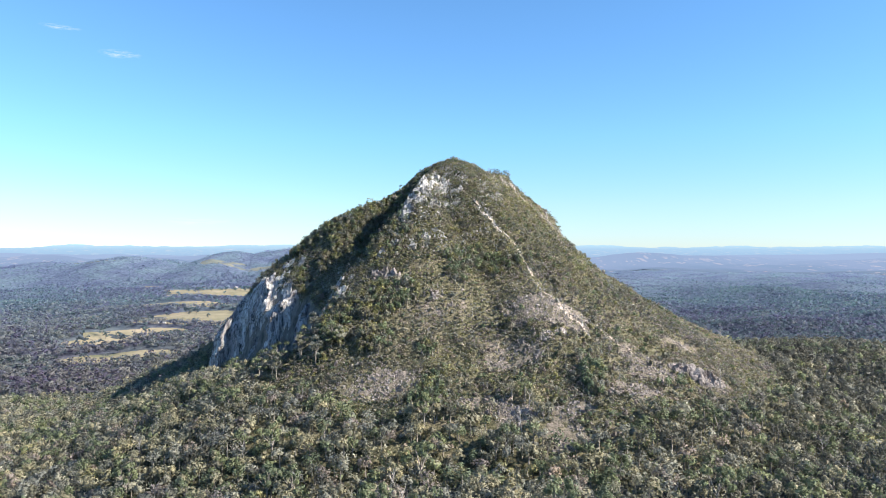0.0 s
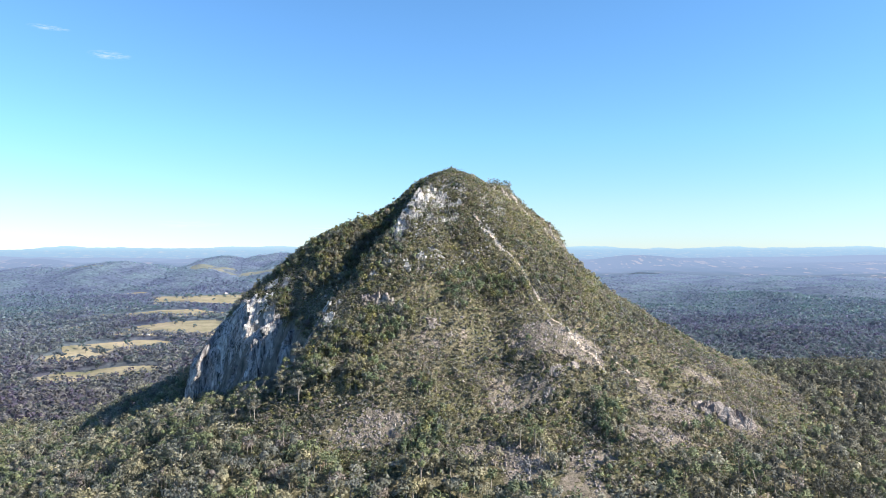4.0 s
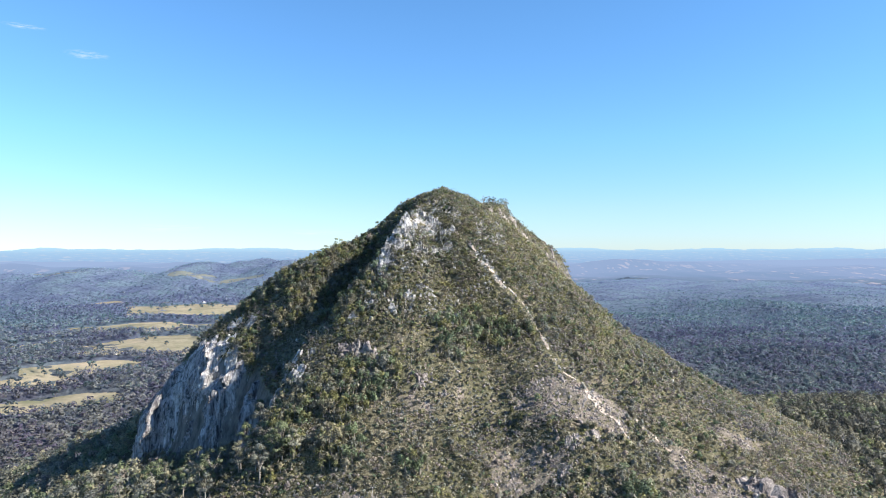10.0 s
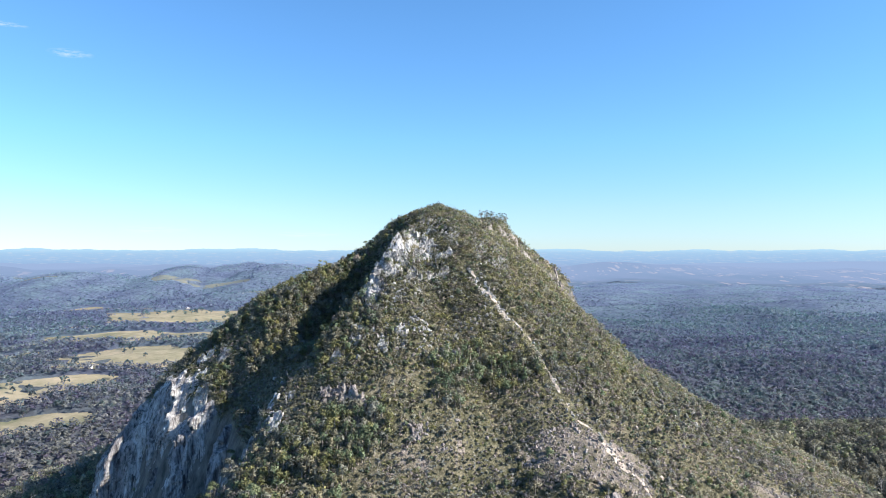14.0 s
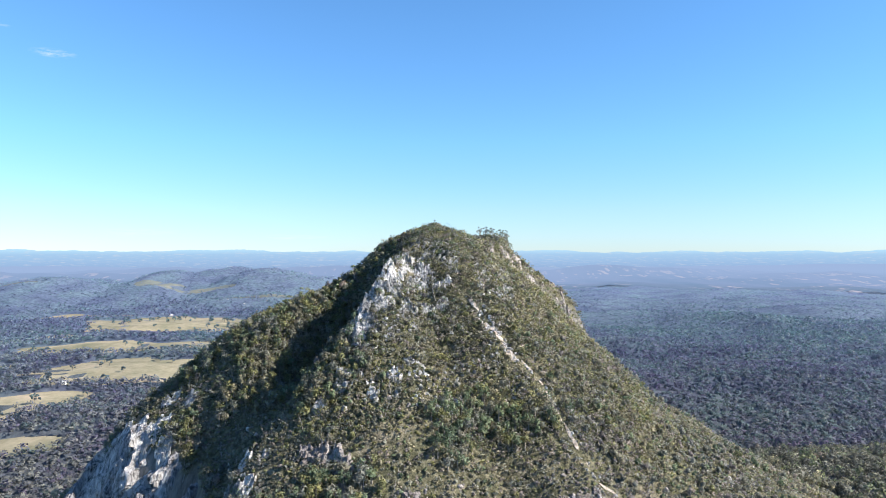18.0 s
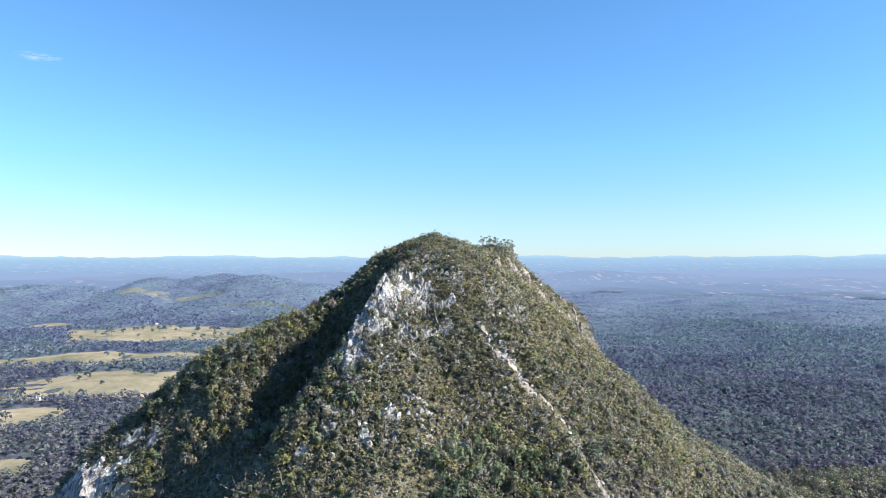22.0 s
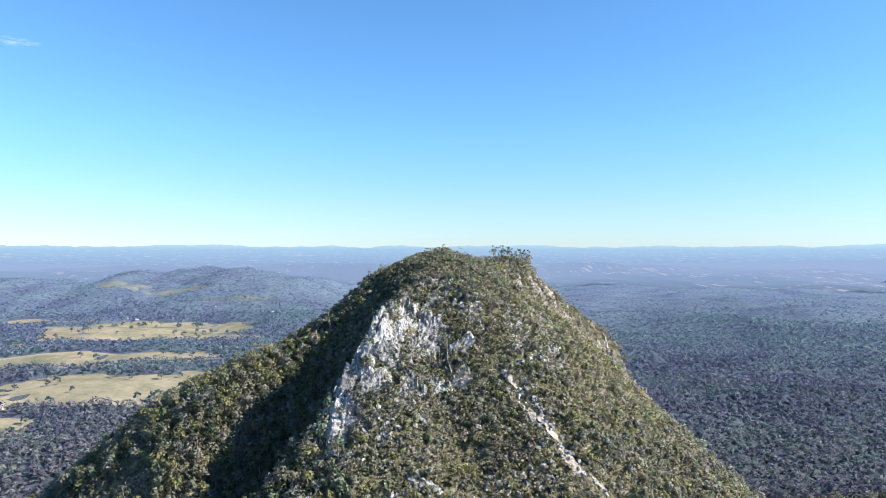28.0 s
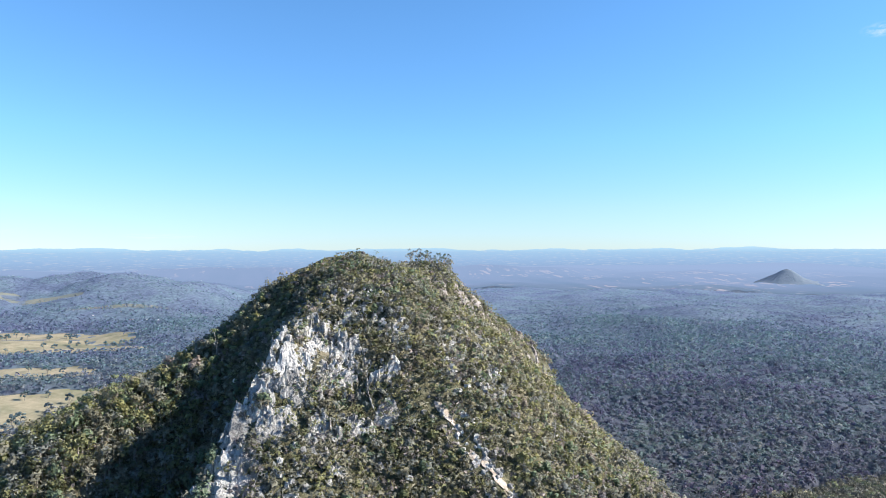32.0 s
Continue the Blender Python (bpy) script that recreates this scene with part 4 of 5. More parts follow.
def stems(name, foot, top, r0, r1, mat, sides=4):
    """Tapered stems from foot to top as one mesh."""
    n = len(foot)
    a = np.arange(sides) / sides * 2 * np.pi
    ring = np.stack([np.cos(a), np.sin(a), 0 * a], 1)
    lo = foot[:, None] + ring[None] * np.asarray(r0).reshape(-1, 1, 1)
    hi = top[:, None] + ring[None] * np.asarray(r1).reshape(-1, 1, 1)
    v = np.concatenate([lo, hi], 1).reshape(-1, 3)
    i = np.arange(n)[:, None] * 2 * sides
    k = np.arange(sides)[None]
    f = np.stack([i + k, i + (k + 1) % sides, i + sides + (k + 1) % sides, i + sides + k], -1).reshape(-1, 4)
    return mesh_of(name, v, f, mat)


def scatter(x0, x1, y0, y1, step):
    gx, gy = np.meshgrid(np.arange(x0, x1, step), np.arange(y0, y1, step))
    gx, gy = gx.ravel(), gy.ravel()
    return gx + RNG.uniform(-0.48, 0.48, gx.shape) * step, gy + RNG.uniform(-0.48, 0.48, gy.shape) * step


def choose(weights):
    """A kind for each plant from its row of weights."""
    w = np.cumsum(weights, 1)
    return (RNG.uniform(0, 1, len(w))[:, None] * w[:, -1:] > w).sum(1).clip(0, w.shape[1] - 1)


# dry open patches: centre and half sizes
OPEN = [(-29, 284, 14, 5), (16, 270, 8, 5), (29, 296, 15, 6), (45, 247, 8, 10), (79, 276, 11, 6), (47, 318, 12, 7), (60, 316, 8, 6),
        (120, 296, 8, 6), (111, 328, 10, 6), (88, 303, 8, 5), (50, 262, 9, 5), (30, 261, 9, 6), (90, 288, 8, 5)]
OPEN = [(cx, cy, 1.22 * rx, 1.22 * ry) for cx, cy, rx, ry in OPEN]
# low dense brown-olive heath, groves of tall dark green trees, one low yellow-green thicket
HEATH = [(0, 314, 17, 7), (42, 328, 12, 7), (14, 322, 9, 5), (30, 304, 12, 6), (75, 292, 14, 8)]
GROVES = [(26, 344, 20, 7), (11, 335, 7, 5), (-39, 320, 18, 10), (-20, 324, 8, 6), (-5, 279, 11, 11), (-38, 304, 15, 9), (-8, 297, 7, 4), (61, 279, 7, 12), (33, 313, 4, 4),
          (-60, 380, 40, 32), (-35, 395, 14, 22), (100, 285, 8, 5)]
THICKET = [(20, 231, 15, 7)]
# the sunny western shelf over the cliff: thin brown scrub on rock, hardly a tree
SCRUB = [(-94, 391, 17, 9), (-78, 388, 11, 8), (-68, 368, 14, 9), (-54, 352, 12, 11), (-46, 340, 9, 8), (-36, 333, 6, 5)]
STONY = [(1, 383, 13, 9), (17, 379, 5, 5), (34, 436, 9, 8), (46, 446, 7, 6), (-8, 372, 8, 6)]
ROCKY = [(-3, 387, 7, 4), (-13, 381, 6, 8), (-16, 375, 8, 5), (-22, 368, 5, 7), (64, 472, 7, 8), (-100, 387, 11, 6), (-60, 345, 6, 5), (110, 296, 7, 5)]


def inside(x, y, spots, seed, wobble=0.8):
    f = 9 + 0 * x
    for cx, cy, rx, ry in spots:
        f = np.minimum(f, np.hypot((x - cx) / rx, (y - cy) / ry))
    return 1 - smooth(f + wobble * fbm(x, y, 14, 3, seed), 0.75, 1.15)


BARE_SPOTS = OPEN + [(23, 300, 10, 6), (-8, 315, 8, 4), (84, 310, 9, 5)]


def bare_ground():
    """Ragged sheets of open stony soil laid on the slope."""
    return sheet("bare_ground", np.arange(-55, 140, 0.8), np.arange(232, 342, 0.8), lambda x, y: mountain_skin(x, y) + 0.10 + 0.5 * fbm(x, y, 2.2, 3, 47),
                 BARE, lambda x, y: (inside(x, y, BARE_SPOTS, 61) + 1.1 * fbm(x, y, 3.2, 3, 48) > 0.42) & (mountain_skin(x, y) > base_height(x, y) + 0.5))


tagged(new("bare_ground", bare_ground()), "open pinkish-brown stony soil with pale chips on the slope", "soil", kind="structure")
litter("pale_stones", "broken pale grey stones and ledges between shrubs", "stones",
       stony(1300, 18, (-24, 34, 335, 405), 0.0, lambda x, y: x > -24 + 0.3 * abs(y - 370) and math.sin(x * 91.7 + y * 37.3) < (y - 362) / 18), 5, 0.3, 1.1, ROCK)
litter("brown_stones", "weathered pinkish-grey stones on the open lower slope", "stones",
       stony(2600, 19, (-45, 125, 236, 340), -0.25, lambda x, y: float(inside(np.array(x), np.array(y), OPEN, 61)) > 0.25), 6, 0.25, 0.9, BROWN_ROCK)


def near_track(x, y):
    line = np.array(TRAIL_LINE, float)
    best = 99 + 0 * x
    for (ax, ay), (bx, by) in zip(line[:-1], line[1:]):
        t = np.clip(((x - ax) * (bx - ax) + (y - ay) * (by - ay)) / ((bx - ax) ** 2 + (by - ay) ** 2), 0, 1)
        best = np.minimum(best, np.hypot(x - ax - t * (bx - ax), y - ay - t * (by - ay)))
    return best


def steepness(x, y):
    return np.hypot(land(x + 1.5, y) - land(x - 1.5, y), land(x, y + 1.5) - land(x, y - 1.5)) / 3


def on_mountain(x, y):
    return mountain_height(x, y) - base_height(x, y)


def plateau(x, y):
    """Where the forest round the foot stands; beyond it the ground falls to the plain."""
    a = np.abs(x)
    return (y < 430 + 0.25 * a + 110 * smooth(x, 120, 220)) & (a < 30 + 0.74 * (y + 25)) & (x > -400) & (x < 440)


# shrubs over the mountain's near side
x, y = scatter(-190, 250, 225, 520, 1.62)
ux, uy = scatter(-70, 105, 340, 440, 1.9)
vx, vy = scatter(-110, -14, 322, 425, 2.1)
x, y = np.r_[x, ux, vx], np.r_[y, uy, vy]
up = on_mountain(x, y)
front = y < 413 + 0.55 * np.abs(x - 5) + 75 * np.exp(-((x - 45) / 30) ** 2)
bare, rocky, heath = inside(x, y, OPEN, 61), inside(x, y, ROCKY, 62, 0.5), inside(x, y, HEATH, 68)
west = smooth(-x, 18, 40)
thin = inside(x, y, SCRUB, 74, 0.6)
heath = np.maximum(heath, thin)
west = west * (1 - thin)
patchy = fbm(x, y, 16, 3, 63)
keep = (land(x, y) > 73 + 9 * fbm(x, y, 30, 2, 81)) & (up > 5) & front & (steepness(x, y) < 2.2 + 1.3 * (x > 25)) & (near_track(x, y) > 1.5)
thick = smooth(fbm(x, y, 27, 3, 66) + 0.25 * smooth(land(x, y), 115, 150), -0.12, 0.16)
keep &= RNG.uniform(0, 1, len(x)) < (0.72 + 0.6 * thick + 0.4 * patchy + 0.5 * smooth(land(x, y), 115, 145) + 0.5 * west + 0.6 * heath) * (1 - 0.85 * bare) * (1 - 0.85 * rocky) * (1 - 0.35 * thin) * (1 - 0.4 * inside(x, y, STONY, 75, 1.2))
x, y, patchy, bare, thick, heath, west = (a[keep] for a in (x, y, patchy, bare, thick, heath, west))
size = RNG.uniform(0.7, 1.75, len(x)) * (0.75 + 0.55 * thick + 0.5 * patchy + 0.25 * west) * (1 - 0.4 * bare) * (1 - 0.45 * heath)
tall = size * RNG.uniform(0.7, 1.25, len(x))
pos = np.stack([x, y, land(x, y) + 0.45 * tall], 1)
dry = smooth(fbm(x, y, 38, 3, 64), -0.1, 0.25)
high = smooth(pos[:, 2], 110, 150)
# in the west more yellow-green leaves, standing in for sunlit crown tops
kinds = choose(np.stack([0.5 + 0.3 * high, 0.35 + 0 * x, 0.25 * (1 - dry) * (1 - heath) + 0.1 * west, 0.12 + 0.25 * west + 0.6 * high, 0.15 + 0.35 * dry * (1 - 0.6 * high) + 0.2 * bare], 1))
greenery("mountain_shrubs", "low olive and grey-green shrubs on a steep slope", "shrubs", pos, size * 1.12, tall * 0.9, 32, 0.36, kinds, LEAF, 7, 0.92, 0.55, lump=0.8)

# dry tussocks over the open ground
x, y = scatter(-120, 180, 240, 415, 1.35)
bare = inside(x, y, OPEN, 61)
keep = (land(x, y) > 73) & (steepness(x, y) < 1.8) & (RNG.uniform(0, 1, len(x)) < 0.8 - 0.1 * bare) & (near_track(x, y) > 1.0) & (y < 413 + 0.3 * np.abs(x))
x, y, bare = x[keep], y[keep], bare[keep]
size = RNG.uniform(0.3, 0.75, len(x)) * (1 - 0.25 * bare)
greenery("grass_tussocks", "dry brown and olive grass tussocks on thin soil", "grass", np.stack([x, y, land(x, y) + 0.1], 1), size * 1.8, size * 0.7, 9, 0.36,
         choose(np.stack([0.45 - 0.1 * bare, 0.25 + 0 * x, 0.05 + 0 * x, 0.12 + 0 * x, 0.25 + 0.4 * bare], 1)), LEAF, 2)

# small trees standing among the shrubs
x, y = scatter(-185, 240, 225, 520, 3.7)
wx, wy = scatter(-92, -16, 352, 424, 3.0)
gx, gy = scatter(-60, 75, 262, 355, 2.7)
k = inside(gx, gy, GROVES, 72, 1.3) > 0.4
x, y = np.r_[x, wx, gx[k]], np.r_[y, wy, gy[k]]
up = on_mountain(x, y)
front = y < 413 + 0.55 * np.abs(x - 5) + 60 * np.exp(-((x - 45) / 30) ** 2)
groves = smooth(fbm(x, y, 34, 3, 71), -0.05, 0.2)
lush = np.clip(0.8 * smooth(-x, 20, 45) * smooth(y, 320, 345) + inside(x, y, GROVES, 72, 1.3), 0, 1) * (1 - inside(x, y, SCRUB, 74, 0.6))
keep = (land(x, y) > 73 + 9 * fbm(x, y, 30, 2, 81)) & (up > 4) & front & (steepness(x, y) < 1.9) & (near_track(x, y) > 2.0)
keep &= RNG.uniform(0, 1, len(x)) < np.clip(0.05 + 0.36 * groves + 0.10 * smooth(land(x, y), 95, 115) + 0.9 * lush + 0.18 * smooth(land(x, y), 125, 150), 0, 0.95) * (1 - 0.85 * inside(x, y, OPEN, 61)) * (1 - 0.9 * inside(x, y, HEATH, 68)) * (1 - 0.93 * inside(x, y, SCRUB, 74, 0.6)) * (1 - 0.9 * inside(x, y, ROCKY, 62, 0.5))
x, y, lush = x[keep], y[keep], lush[keep]
h = (RNG.uniform(2.6, 4.6, len(x)) + 3.4 * lush) * (1 - 0.4 * smooth(land(x, y), 150, 180))
wide = h * RNG.uniform(0.32, 0.46, len(x))
z = land(x, y)
pos = np.stack([x, y, z + h * 0.46], 1)
# lighter kinds on the western trees, sunlight put into the leaf colour
kinds = choose(np.stack([0.4 - 0.1 * lush, 0.4 - 0.2 * lush, 0.15 + 0.9 * lush * (x > -30), 0.1 + 0.12 * lush + 0.15 * (x < -30), 0.1 * (1 - lush)], 1))
woods = greenery("mountain_trees", "small gum trees and wattles among the shrubs", "trees", pos, wide, h * 0.54, 105, 0.40, kinds, LEAF, 9)
part("trunks", stems("trunks", np.stack([x, y, z - 0.4], 1), pos, 0.035 * h, 0.012 * h, BARK), woods, "thin grey trunks")

# the forest round the foot
x, y = scatter(-430, 520, 165, 650, 5.2)
up = on_mountain(x, y)
keep = (land(x, y) <= 73 + 9 * fbm(x, y, 30, 2, 81)) & plateau(x, y) & ~((x > -150) & (x < 20) & (y > 396))
keep &= RNG.uniform(0, 1, len(x)) < 0.95 * (1 - inside(x, y, OPEN, 61))
x, y = x[keep], y[keep]
low = inside(x, y, THICKET, 69)
h = RNG.uniform(7.0, 13.0, len(x)) * (1 + 0.35 * fbm(x, y, 60, 2, 82)) * (1 - 0.55 * low)
wide = h * RNG.uniform(0.38, 0.54, len(x)) * (1 + 0.9 * low)
z = land(x, y)
pos = np.stack([x, y, z + h * 0.50], 1)
tone = fbm(x, y, 70, 3, 83)
kinds = choose(np.stack([0.45 + tone, 0.45 - 0.5 * tone, 0.36 - 0.3 * tone, 0.02 + 0.08 * tone, 0.08 + 0 * tone], 1).clip(0.01))
# most eastern trees get the darkened leaves, as painted shade
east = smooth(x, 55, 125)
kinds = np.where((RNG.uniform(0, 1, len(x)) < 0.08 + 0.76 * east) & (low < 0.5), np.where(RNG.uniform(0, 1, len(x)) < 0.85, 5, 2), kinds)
kinds = np.where(low > 0.5, 3, kinds)
near = y < 330
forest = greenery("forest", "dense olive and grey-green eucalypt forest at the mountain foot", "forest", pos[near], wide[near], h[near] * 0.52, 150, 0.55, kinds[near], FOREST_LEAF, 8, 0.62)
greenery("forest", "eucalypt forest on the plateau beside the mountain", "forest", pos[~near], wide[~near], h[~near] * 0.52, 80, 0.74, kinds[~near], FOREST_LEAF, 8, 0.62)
part("trunks", stems("trunks", np.stack([x, y, z - 0.5], 1), pos, 0.03 * h, 0.01 * h, BARK), forest, "pale grey trunks")

# undergrowth between the forest trees
x, y = scatter(-200, 300, 170, 420, 3.6)
keep = (land(x, y) <= 76 + 9 * fbm(x, y, 30, 2, 81)) & (np.abs(x) < 30 + 0.72 * (y + 30)) & ~((x > -150) & (x < 20) & (y > 396))
keep &= RNG.uniform(0, 1, len(x)) < 0.9 * (1 - inside(x, y, OPEN, 61))
x, y = x[keep], y[keep]
size = RNG.uniform(1.3, 2.8, len(x))
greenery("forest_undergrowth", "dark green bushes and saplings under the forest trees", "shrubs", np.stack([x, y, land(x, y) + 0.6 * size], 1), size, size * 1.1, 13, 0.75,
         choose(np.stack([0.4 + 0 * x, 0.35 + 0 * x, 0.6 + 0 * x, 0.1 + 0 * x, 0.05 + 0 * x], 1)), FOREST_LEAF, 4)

# the same forest behind, under the start of the flight
x, y = scatter(-420, 420, -90, 168, 7.0)
h = RNG.uniform(7.5, 13.0, len(x))
tone = fbm(x, y, 70, 3, 83)
kinds = choose(np.stack([0.45 + tone, 0.45 - 0.5 * tone, 0.36 - 0.3 * tone, 0.02 + 0.08 * tone, 0.08 + 0 * tone], 1).clip(0.01))
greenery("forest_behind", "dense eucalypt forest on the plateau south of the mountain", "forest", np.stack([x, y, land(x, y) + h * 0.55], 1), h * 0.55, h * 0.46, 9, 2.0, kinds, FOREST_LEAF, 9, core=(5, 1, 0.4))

# ---- far country ----
# pastures: centre, half length, half width, turn in degrees
FIELDS = [(-330, 1045, 160, 82, 20), (-420, 1240, 180, 74, 8), (-455, 1620, 210, 150, 8), (-392, 860, 66, 38, 30), (-340, 705, 62, 32, 15), (-410, 780, 38, 22, 20),
          (-720, 1400, 110, 30, 10), (-580, 1030, 70, 26, 30), (-760, 1760, 110, 44, 0)]
FAR_FIELDS = [(-720, 2170, 80, 30, -10), (-1500, 2500, 140, 40, 20), (-1150, 2150, 100, 24, 10), (-560, 2130, 90, 20, 0), (-400, 2010, 130, 20, 5), (1700, 2500, 90, 14, -30), (1250, 2650, 110, 16, 0)]


def field_at(x, y, fields, grow=0.0):
    """How deep inside a field a place lies: over 0 is inside."""
    best = -9 + 0 * x
    for cx, cy, a, b, turn in fields:
        c, s = math.cos(radians(turn)), math.sin(radians(turn))
        u, v = ((x - cx) * c + (y - cy) * s) / (a + grow), ((y - cy) * c - (x - cx) * s) / (b + grow)
        best = np.maximum(best, 1 - (np.abs(u) ** 3 + np.abs(v) ** 3) + 1.5 * fbm(x, y, 80, 4, 91))
    return best


def paddock(cx, cy, a, b, turn, mat=PADDOCK, label="dry yellow-green pasture in the valley"):
    c, s = math.cos(radians(turn)), math.sin(radians(turn))
    n = 40
    gu, gv = np.meshgrid(np.linspace(-1.35, 1.35, n), np.linspace(-1.6, 1.6, n))
    gx, gy = cx + gu * a * c - gv * b * s, cy + gu * a * s + gv * b * c
    deep = field_at(gx, gy, [(cx, cy, a, b, turn)])
    gz = base_height(gx, gy) + 0.6 + 0 * gx
    i = np.arange(n - 1)[:, None] * n + np.arange(n - 1)[None]
    F = np.stack([i, i + 1, i + 1 + n, i + n], -1).reshape(-1, 4)
    F = F[deep.ravel()[F].mean(1) > 0]
    return tagged(new("paddock", mesh_of("paddock", np.stack([gx, gy, gz], -1).reshape(-1, 3), F, mat)),
                  label, "field", "valley pastures", "structure")


for f in FIELDS:
    paddock(*f)
for f in FAR_FIELDS:
    paddock(*f, CLEARING, "pale grassy clearing among far woods")


def lowland(x0, x1, y0, y1, step, lo, hi):
    """Places for trees over the plain, inside a ring about the mountain and clear of the pastures."""
    x, y = scatter(x0, x1, y0, y1, step)
    r = np.hypot(x, y - 250)
    a = np.degrees(np.arctan2(x, y - 60))
    r = r * RNG.uniform(0.86, 1.16, len(r))
    k = (r > lo) & (r < hi) & (np.hypot(x, y - 250) < 2800) & (a > -46) & (a < 56) & (on_mountain(x, y) < 2)
    k &= ~plateau(x, y)
    x, y = x[k], y[k]
    k = (field_at(x, y, FIELDS) < 0.0) & (RNG.uniform(0, 1, len(x)) < 0.95)
    return x[k], y[k]


def woods_far(name, label, mats, x, y, low, high, per, leaf, clumps, core, sizes=0.6):
    h = RNG.uniform(low, high, len(x)) * (1 + 0.5 * fbm(x, y, 120, 2, 95))
    pos = np.stack([x, y, base_height(x, y) + h * 0.62], 1)
    tone = fbm(x, y, 260, 3, 96)
    valley = smooth(-x, 60, 220) * (1 - smooth(y, 1000, 1500))
    kinds = choose(np.stack([0.42 - tone, 0.4 + 0 * x, (0.34 + 1.3 * tone) * (1 - 0.5 * valley), 0.08 + 1.1 * valley], 1).clip(0.03))
    greenery(name, label, "woodland", pos, h * RNG.uniform(0.38, 0.66, len(x)), h * 0.44, per, leaf, kinds, mats, clumps, sizes, 1.0, core)


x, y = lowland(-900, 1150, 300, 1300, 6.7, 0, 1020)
woods_far("near_woodland", "hazy blue-green and dusky eucalypt woodland on the plain below", FAR_LEAF, x, y, 8.0, 13.0, 21, 1.45, 6, None)
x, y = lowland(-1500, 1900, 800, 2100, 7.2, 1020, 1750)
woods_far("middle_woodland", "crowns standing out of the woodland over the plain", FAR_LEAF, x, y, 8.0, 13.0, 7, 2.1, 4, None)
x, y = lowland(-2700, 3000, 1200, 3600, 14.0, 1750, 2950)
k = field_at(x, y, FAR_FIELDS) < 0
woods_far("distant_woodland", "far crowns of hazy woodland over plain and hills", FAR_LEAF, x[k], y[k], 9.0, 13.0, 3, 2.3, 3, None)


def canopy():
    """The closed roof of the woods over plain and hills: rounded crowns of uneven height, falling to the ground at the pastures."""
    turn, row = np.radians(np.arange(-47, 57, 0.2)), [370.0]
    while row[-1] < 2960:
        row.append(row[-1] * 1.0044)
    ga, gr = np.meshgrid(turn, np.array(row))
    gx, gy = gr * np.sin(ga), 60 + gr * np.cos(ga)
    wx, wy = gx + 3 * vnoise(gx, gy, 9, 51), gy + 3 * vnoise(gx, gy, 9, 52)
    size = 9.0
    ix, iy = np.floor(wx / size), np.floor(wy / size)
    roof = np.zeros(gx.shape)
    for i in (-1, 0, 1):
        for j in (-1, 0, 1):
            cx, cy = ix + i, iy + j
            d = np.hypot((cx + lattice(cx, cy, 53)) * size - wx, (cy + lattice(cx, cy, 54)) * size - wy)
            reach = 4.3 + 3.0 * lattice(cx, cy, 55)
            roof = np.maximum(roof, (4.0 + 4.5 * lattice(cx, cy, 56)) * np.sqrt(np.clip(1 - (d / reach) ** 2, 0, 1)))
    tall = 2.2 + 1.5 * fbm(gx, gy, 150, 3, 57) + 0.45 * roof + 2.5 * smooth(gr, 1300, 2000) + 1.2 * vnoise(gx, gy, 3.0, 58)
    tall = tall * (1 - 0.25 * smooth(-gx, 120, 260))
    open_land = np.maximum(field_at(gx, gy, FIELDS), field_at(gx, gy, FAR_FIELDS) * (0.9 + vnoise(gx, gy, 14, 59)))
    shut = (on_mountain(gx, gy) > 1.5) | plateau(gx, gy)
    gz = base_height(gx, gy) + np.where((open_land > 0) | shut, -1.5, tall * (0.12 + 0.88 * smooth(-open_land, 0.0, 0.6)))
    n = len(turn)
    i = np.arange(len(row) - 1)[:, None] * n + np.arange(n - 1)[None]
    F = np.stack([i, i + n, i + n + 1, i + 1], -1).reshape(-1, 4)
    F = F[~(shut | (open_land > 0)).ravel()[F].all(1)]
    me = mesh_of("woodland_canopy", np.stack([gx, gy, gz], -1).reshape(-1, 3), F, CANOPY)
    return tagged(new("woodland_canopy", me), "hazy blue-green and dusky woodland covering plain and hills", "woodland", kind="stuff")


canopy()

hm, ht, hb = material("hazy_wooded_hill", 1.0, 0.0)
ht.links.new(ramp(ht, noise_at(ht, 0.03, 5, 0.7), (0.35, (0.125, 0.162, 0.205)), (0.65, (0.165, 0.20, 0.245))), hb.inputs["Base Color"])
bump(ht, hb, noise_at(ht, 0.08, 5, 0.7), 1.0, 6.0)
HAZY_HILL = hm
# the lone cone out on the plain; distance haze is painted into its base colour
far_hill = tagged(new("far_hill", sheet("far_hill", np.arange(1950, 2800, 12), np.arange(2520, 3370, 12), lambda x, y: base_height(x, y) + 5 + 5 * fbm(x, y, 40, 3, 45) - 9 * smooth(np.hypot(x - 2375, y - 2945), 90, 190), HAZY_HILL,
                                        lambda x, y: np.hypot(x - 2375, y - 2945) < 210)), "lone dusky wooded cone rising from the plain", "hill")

# ---- single trees, houses, clouds ----


def joined(name, pieces, mat):
    """One mesh of several tapered stems given as (foot, top, r0, r1)."""
    f, t, a, b = (np.array([p[k] for p in pieces], float) for k in range(4))
    return stems(name, f, t, a, b, mat, 6)


